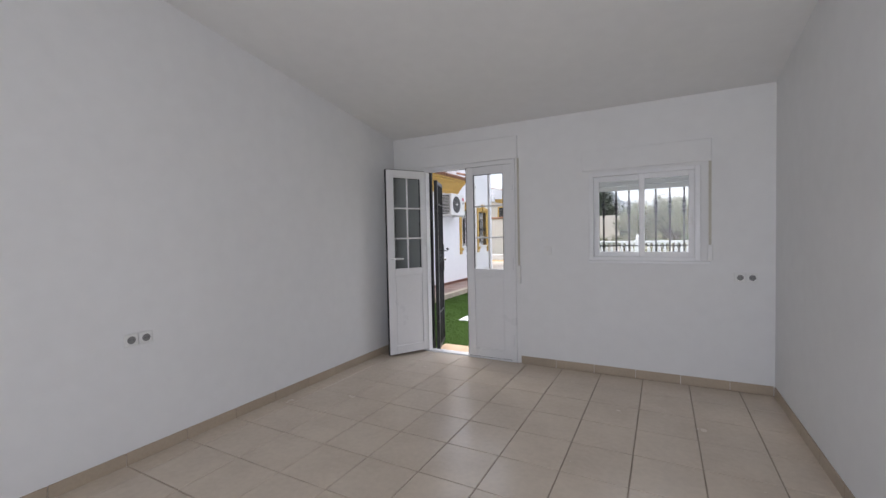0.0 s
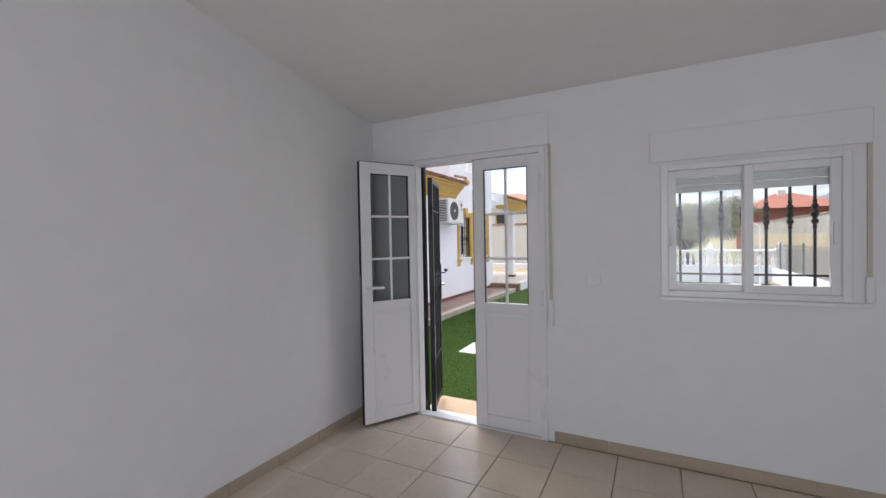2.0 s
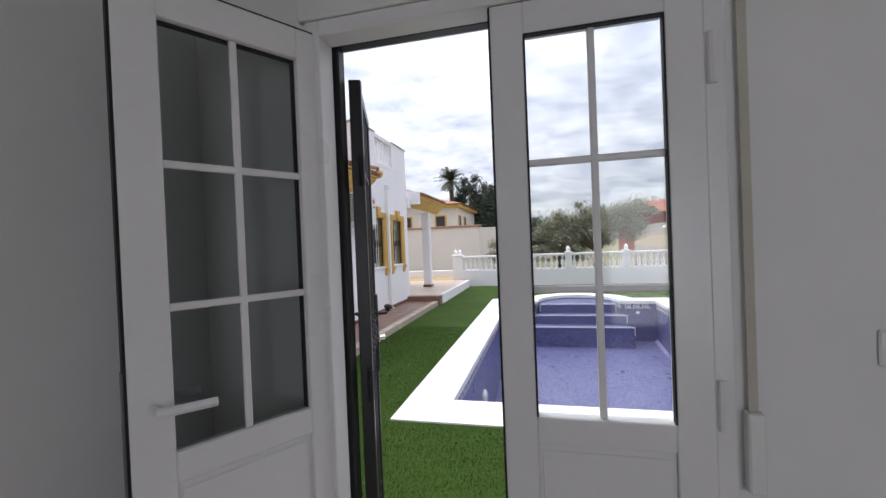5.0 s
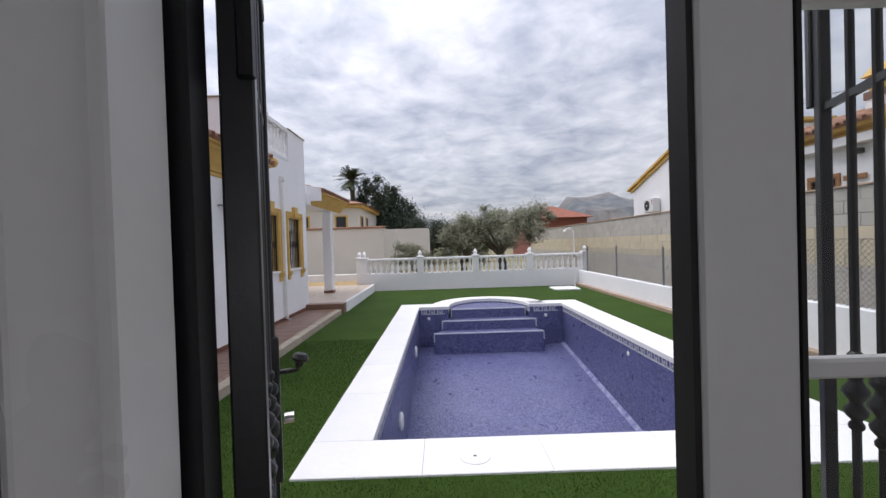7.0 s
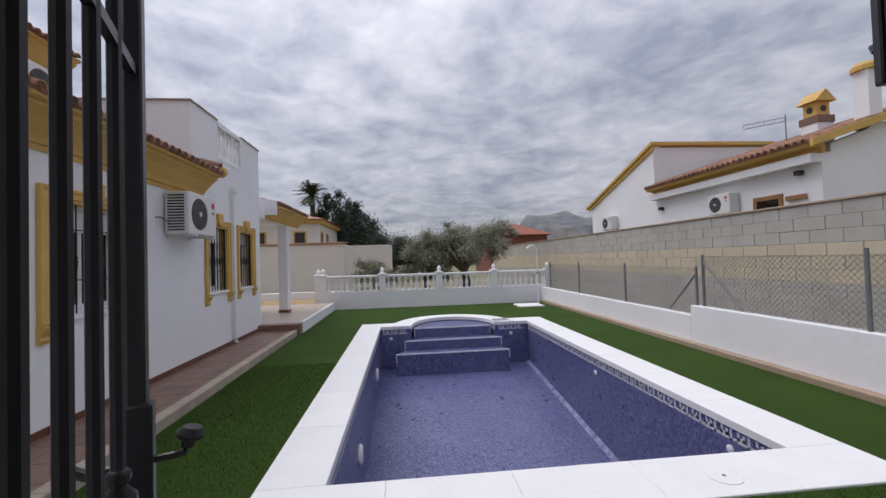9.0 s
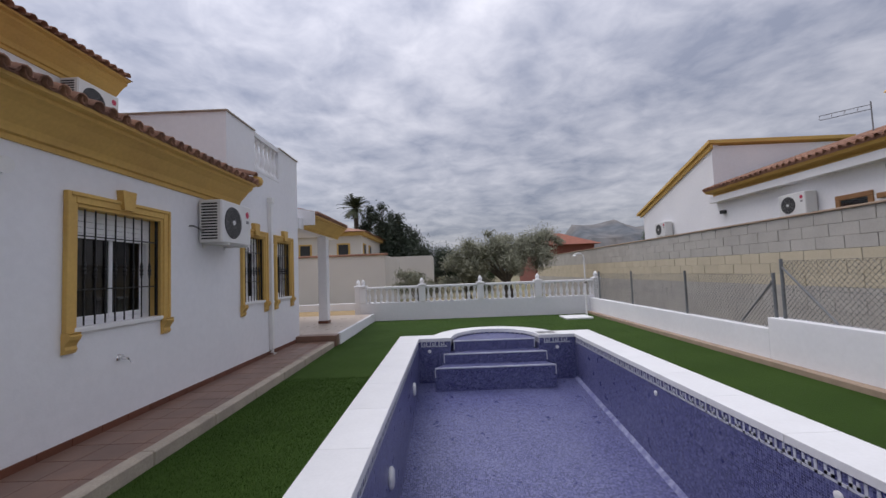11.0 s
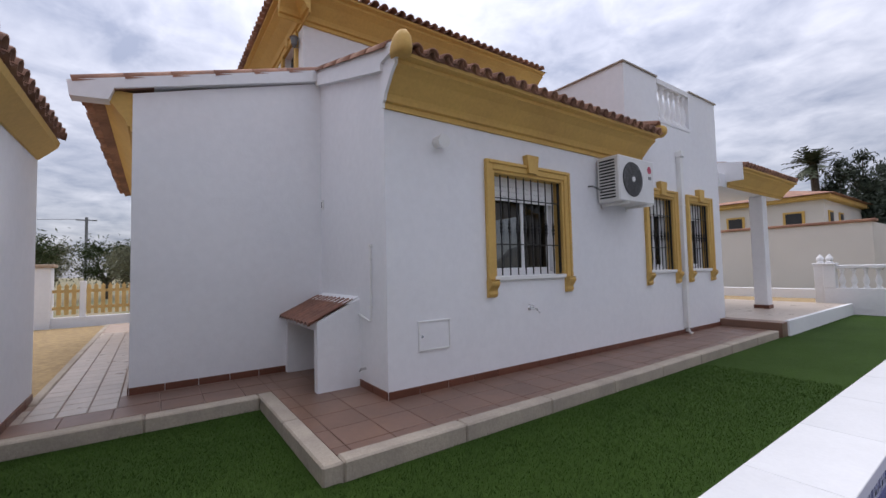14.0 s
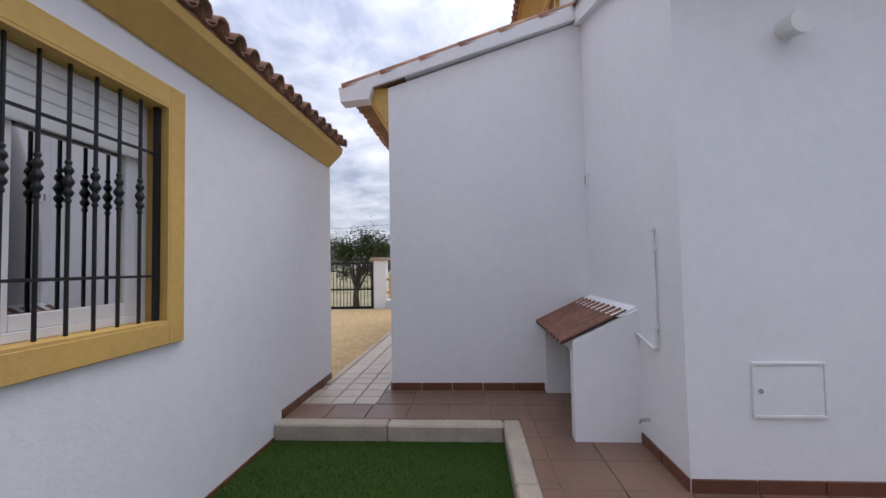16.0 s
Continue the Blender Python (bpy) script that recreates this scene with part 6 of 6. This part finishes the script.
for x, y, h, sd in ((-6.4, 37.0, 7.4, 21), (-5.0, 38.0, 6.6, 22), (-3.7, 39.0, 5.5, 23), (-7.8, 39.0, 7.6, 26), (-5.8, 40.0, 7.0, 28)):
    cs = [(x + random.Random(sd + k).uniform(-0.5, 0.5), y, 0.8 + k * (h - 0.8) / 8, 1.55 * (1 - k / 9.0) + 0.3) for k in range(9)]
    tree("conifer_tree", "tall dark green conifer behind the villa", (x, y, -0.2), h * 0.5, 0.2, cs, 15000, 0.15, PINE, sd, 1.0)
tree("broadleaf_tree", "dark green tree between the gardens", (-1.6, 34.0, -0.2), 1.2, 0.2, clumps(-1.4, 34, 2.1, 1.9, 1.6, 1.4, 16, 0.6, 1.0, 31), 9000, 0.12, PINE, 24)
tree("broadleaf_tree", "dark green tree between the gardens", (1.5, 36.0, -0.2), 1.2, 0.2, clumps(1.5, 36, 1.7, 2.6, 1.6, 1.2, 16, 0.6, 1.0, 32), 9000, 0.12, GREEN, 25)
tree("young_tree", "small slim tree above the block wall", (17.0, 36.0, -0.2), 2.0, 0.1, [(17, 36, 3.2, 0.5), (17, 36, 3.9, 0.45), (17.1, 36, 4.5, 0.3)], 2500, 0.12, GREEN, 27, 1.0)


def palm_tree(at, h, seed):
    rnd = random.Random(seed)
    x, y, z = at
    t = thing("palm_tree", "tall palm with a round head of grey-green fronds", "tree")
    part("trunk", tube([(x, y, z), (x + 0.1, y, z + h * 0.5), (x, y, z + h)], 0, 10, [0.3, 0.24, 0.22]), BARK, t)
    bm = bmesh.new()
    for k in range(60):
        a, e = rnd.uniform(0, 2 * math.pi), rnd.uniform(-0.5, 1.35)
        d = Vector((math.cos(a) * math.cos(e), math.sin(a) * math.cos(e), math.sin(e)))
        side = d.cross(Vector((0, 0, 1))).normalized()
        L_ = rnd.uniform(1.2, 1.8)
        prev = Vector((x, y, z + h))
        for s in range(6):
            q = Vector((x, y, z + h)) + d * L_ * (s + 1) / 6 + Vector((0, 0, -0.25 * ((s + 1) / 6) ** 2 * L_))
            for sg in (1, -1):
                tip = q + side * sg * 0.3 + d * 0.12 - Vector((0, 0, 0.1))
                bm.faces.new([bm.verts.new(p) for p in (prev, q, tip)])
            prev = q
    part("fronds", bm, PALM, t)


palm_tree((-8.9, 38.0, -0.2), 7.9, 41)

# ---- front of the plot ----
ff = thing("front_fence", "yellow picket fence on a low white wall", "fence", kind="structure")
part("low_wall", boxes([(-14.1, -13.9, -1.0, 9.0, -0.3, 0.12)], 0.008), WHITE_OUT, ff)
PK = mesh_of(prism([(-13.99, -0.04, 0.18), (-13.99, 0.04, 0.18), (-13.99, 0.04, 0.86), (-13.99, 0.0, 0.92), (-13.99, -0.04, 0.86)], (0.025, 0, 0)), "picket", PICKET)
for k in range(60):
    share("picket", PK, ff, pose(0, -0.88 + 0.135 * k, 0))
part("rail", boxes([(-14.03, -13.99, -1.0, 7.2, 0.3, 0.37)]), PICKET, ff)
part("rail", boxes([(-14.03, -13.99, -1.0, 7.2, 0.7, 0.77)]), PICKET, ff)
for y in (-0.45, 1.6, 3.6):
    part("post", boxes([(-14.04, -13.95, y - 0.06, y + 0.06, 0.1, 0.98)], 0.01), WHITE_OUT, ff)
gp = tagged(obj("gate_pillar", boxes([(-14.2, -13.8, -1.35, -1.0, -0.3, 1.3)], 0.01), WHITE_OUT), "white gate pillar with a sand coloured cap", "pillar")
part("cap", boxes([(-14.26, -13.74, -1.42, -0.94, 1.3, 1.38)], 0.015), CAP, gp)
gt = thing("driveway_gate", "black barred metal driveway gate", "gate")
part("gate_frame", boxes([(-14.02, -13.97, -5.0, -1.4, -0.14, -0.06), (-14.02, -13.97, -5.0, -1.4, 1.2, 1.26), (-14.02, -13.97, -5.0, -1.4, 0.42, 0.47), (-14.02, -13.97, -1.48, -1.4, -0.06, 1.2), (-14.02, -13.97, -5.0, -4.93, -0.06, 1.2)]), BLACK, gt)
BARM = mesh_of(box(-14.005, -13.99, -0.008, 0.008, -0.06, 1.2), "bar", BLACK)
for k in range(32):
    share("bar", BARM, gt, pose(0, -1.58 - 0.105 * k, 0))
tree("orange_tree", "dark leafy orange tree beyond the gate", (-15.3, -2.3, -0.2), 0.7, 0.1, clumps(-15.3, -2.4, 1.5, 0.9, 1.1, 0.75, 14, 0.35, 0.55, 51), 7000, 0.06, GREEN, 52)
for x, y, s_, lf, sd in ((-26, 0.6, 1.6, OLIVE, 61), (-24, 3.4, 1.5, OLIVE, 62), (-33, -1.4, 2.2, GREEN, 63), (-36, 4.0, 2.3, PINE, 64), (-30, -4.5, 1.8, OLIVE, 65), (-38, 0.8, 2.2, PINE, 66), (-28, -8.5, 2.0, GREEN, 67)):
    tree("field_tree", "bushy tree in the field past the fence", (x, y, -0.2), s_ * 0.5, 0.18, clumps(x, y, s_ * 0.95, s_, s_, s_ * 0.6, 14, s_ * 0.3, s_ * 0.45, sd), 6000, 0.1, lf, sd)
pole = tagged(obj("utility_pole", tube([(-48, -3.9, -0.2), (-48, -3.9, 6.3)], 0.11, 8), STEEL), "tall wooden utility pole with a wire", "pole")
part("crossarm", boxes([(-48.05, -47.95, -4.6, -3.2, 6.0, 6.1)]), STEEL, pole)
part("wire", tube([(-48, -4.5, 6.1), (-48, -14, 5.6), (-48, -26, 6.1)], 0.02, 4), DARK, pole)

# ---- skirting tiles on the houses ----
sk = thing("house_skirting", "terracotta skirting tiles along the house walls", "skirting", kind="structure")


def skirt(x0, y0, x1, y1, nx, ny, z=WALK):
    a, b = Vector((x0, y0, 0)), Vector((x1, y1, 0))
    n = max(1, round((b - a).length / 0.315))
    L_ = (b - a).length / n
    me = mesh_of(box(-L_ / 2 + 0.003, L_ / 2 - 0.003, 0, 0.012, -0.03, 0.068, 0.003), "skirting_tile", TERRA_SK)
    ang = math.degrees(math.atan2(ny, nx)) - 90
    for k in range(n):
        p = a.lerp(b, (k + 0.5) / n)
        share("skirting_tile", me, sk, pose(p.x, p.y, z, 0, 0, ang))


skirt(FAC, 2.63, FAC, 9.36, 1, 0)
skirt(-4.62, 2.63, FAC - 0.0, 2.63, 0, -1)
skirt(REC, 0.76, REC, 2.2, 1, 0)
skirt(-11.4, 0.76, REC, 0.76, 0, -1)
skirt(-6.13, OUTW, -4.99, OUTW, 0, 1)
skirt(-4.86, OUTW, -1.25, OUTW, 0, 1, GRASS - 0.045)

# ---- walk tiles ----
lay("walk_tile", TC, FAC, -3.29, 2.63, 9.35, 0.325, 0.006, -4.04, 2.63, WALK, TERRA, walk_slab)
lay("walk_tile", TC, REC, -3.29, 1.88, 2.63, 0.325, 0.006, -4.04, 2.63, WALK, TERRA, walk_slab)
lay("walk_tile", TC, REC + 0.4, -4.99, OUTW + 0.006, 1.88, 0.325, 0.006, -4.04, 2.63, WALK, TERRA, walk_slab)
lay("walk_tile", TC, REC, REC + 0.4, 0.70, 1.88, 0.325, 0.006, -4.04, 2.63, WALK, TERRA, walk_slab)
lay("path_tile", TC, REC, REC + 0.4, OUTW + 0.006, 0.70, 0.2, 0.012, -5.35, 0.1, WALK, PALE_TILE, walk_slab)
lay("path_tile", TC, -11.5, REC, OUTW + 0.05, 0.745, 0.2, 0.012, -5.35, 0.1, WALK, PALE_TILE, walk_slab)


# ---- turf fibres ----
def fibres(areas, density, seed):
    rng = np.random.default_rng(seed)
    V = []
    for x0, x1, y0, y1 in areas:
        n = int((x1 - x0) * (y1 - y0) * density)
        p = np.stack([rng.uniform(x0, x1, n), rng.uniform(y0, y1, n), np.full(n, GRASS - 0.002)], 1)
        a = rng.uniform(0, 2 * np.pi, n)
        h = rng.uniform(0.012, 0.026, n)
        d = np.stack([np.cos(a), np.sin(a), 0 * a], 1) * 0.0028
        tip = p + np.stack([rng.normal(0, 0.008, n), rng.normal(0, 0.008, n), h], 1)
        V.append(np.stack([p - d, p + d, tip], 1).reshape(-1, 3))
    v = np.concatenate(V)
    me = bpy.data.meshes.new("turf_fibres")
    me.from_pydata(v.tolist(), [], np.arange(len(v)).reshape(-1, 3).tolist())
    me.materials.append(BLADE)
    ob = new("turf_fibres", me)
    ob.parent = turf
    tagged(ob, "short green plastic grass fibres", kind="stuff")


fibres([(-4.85, -3.18, 0.06, 1.74), (-3.14, -1.85, 0.06, 6.5), (-1.85, 2.7, 0.06, 2.27)], 4200, 3)
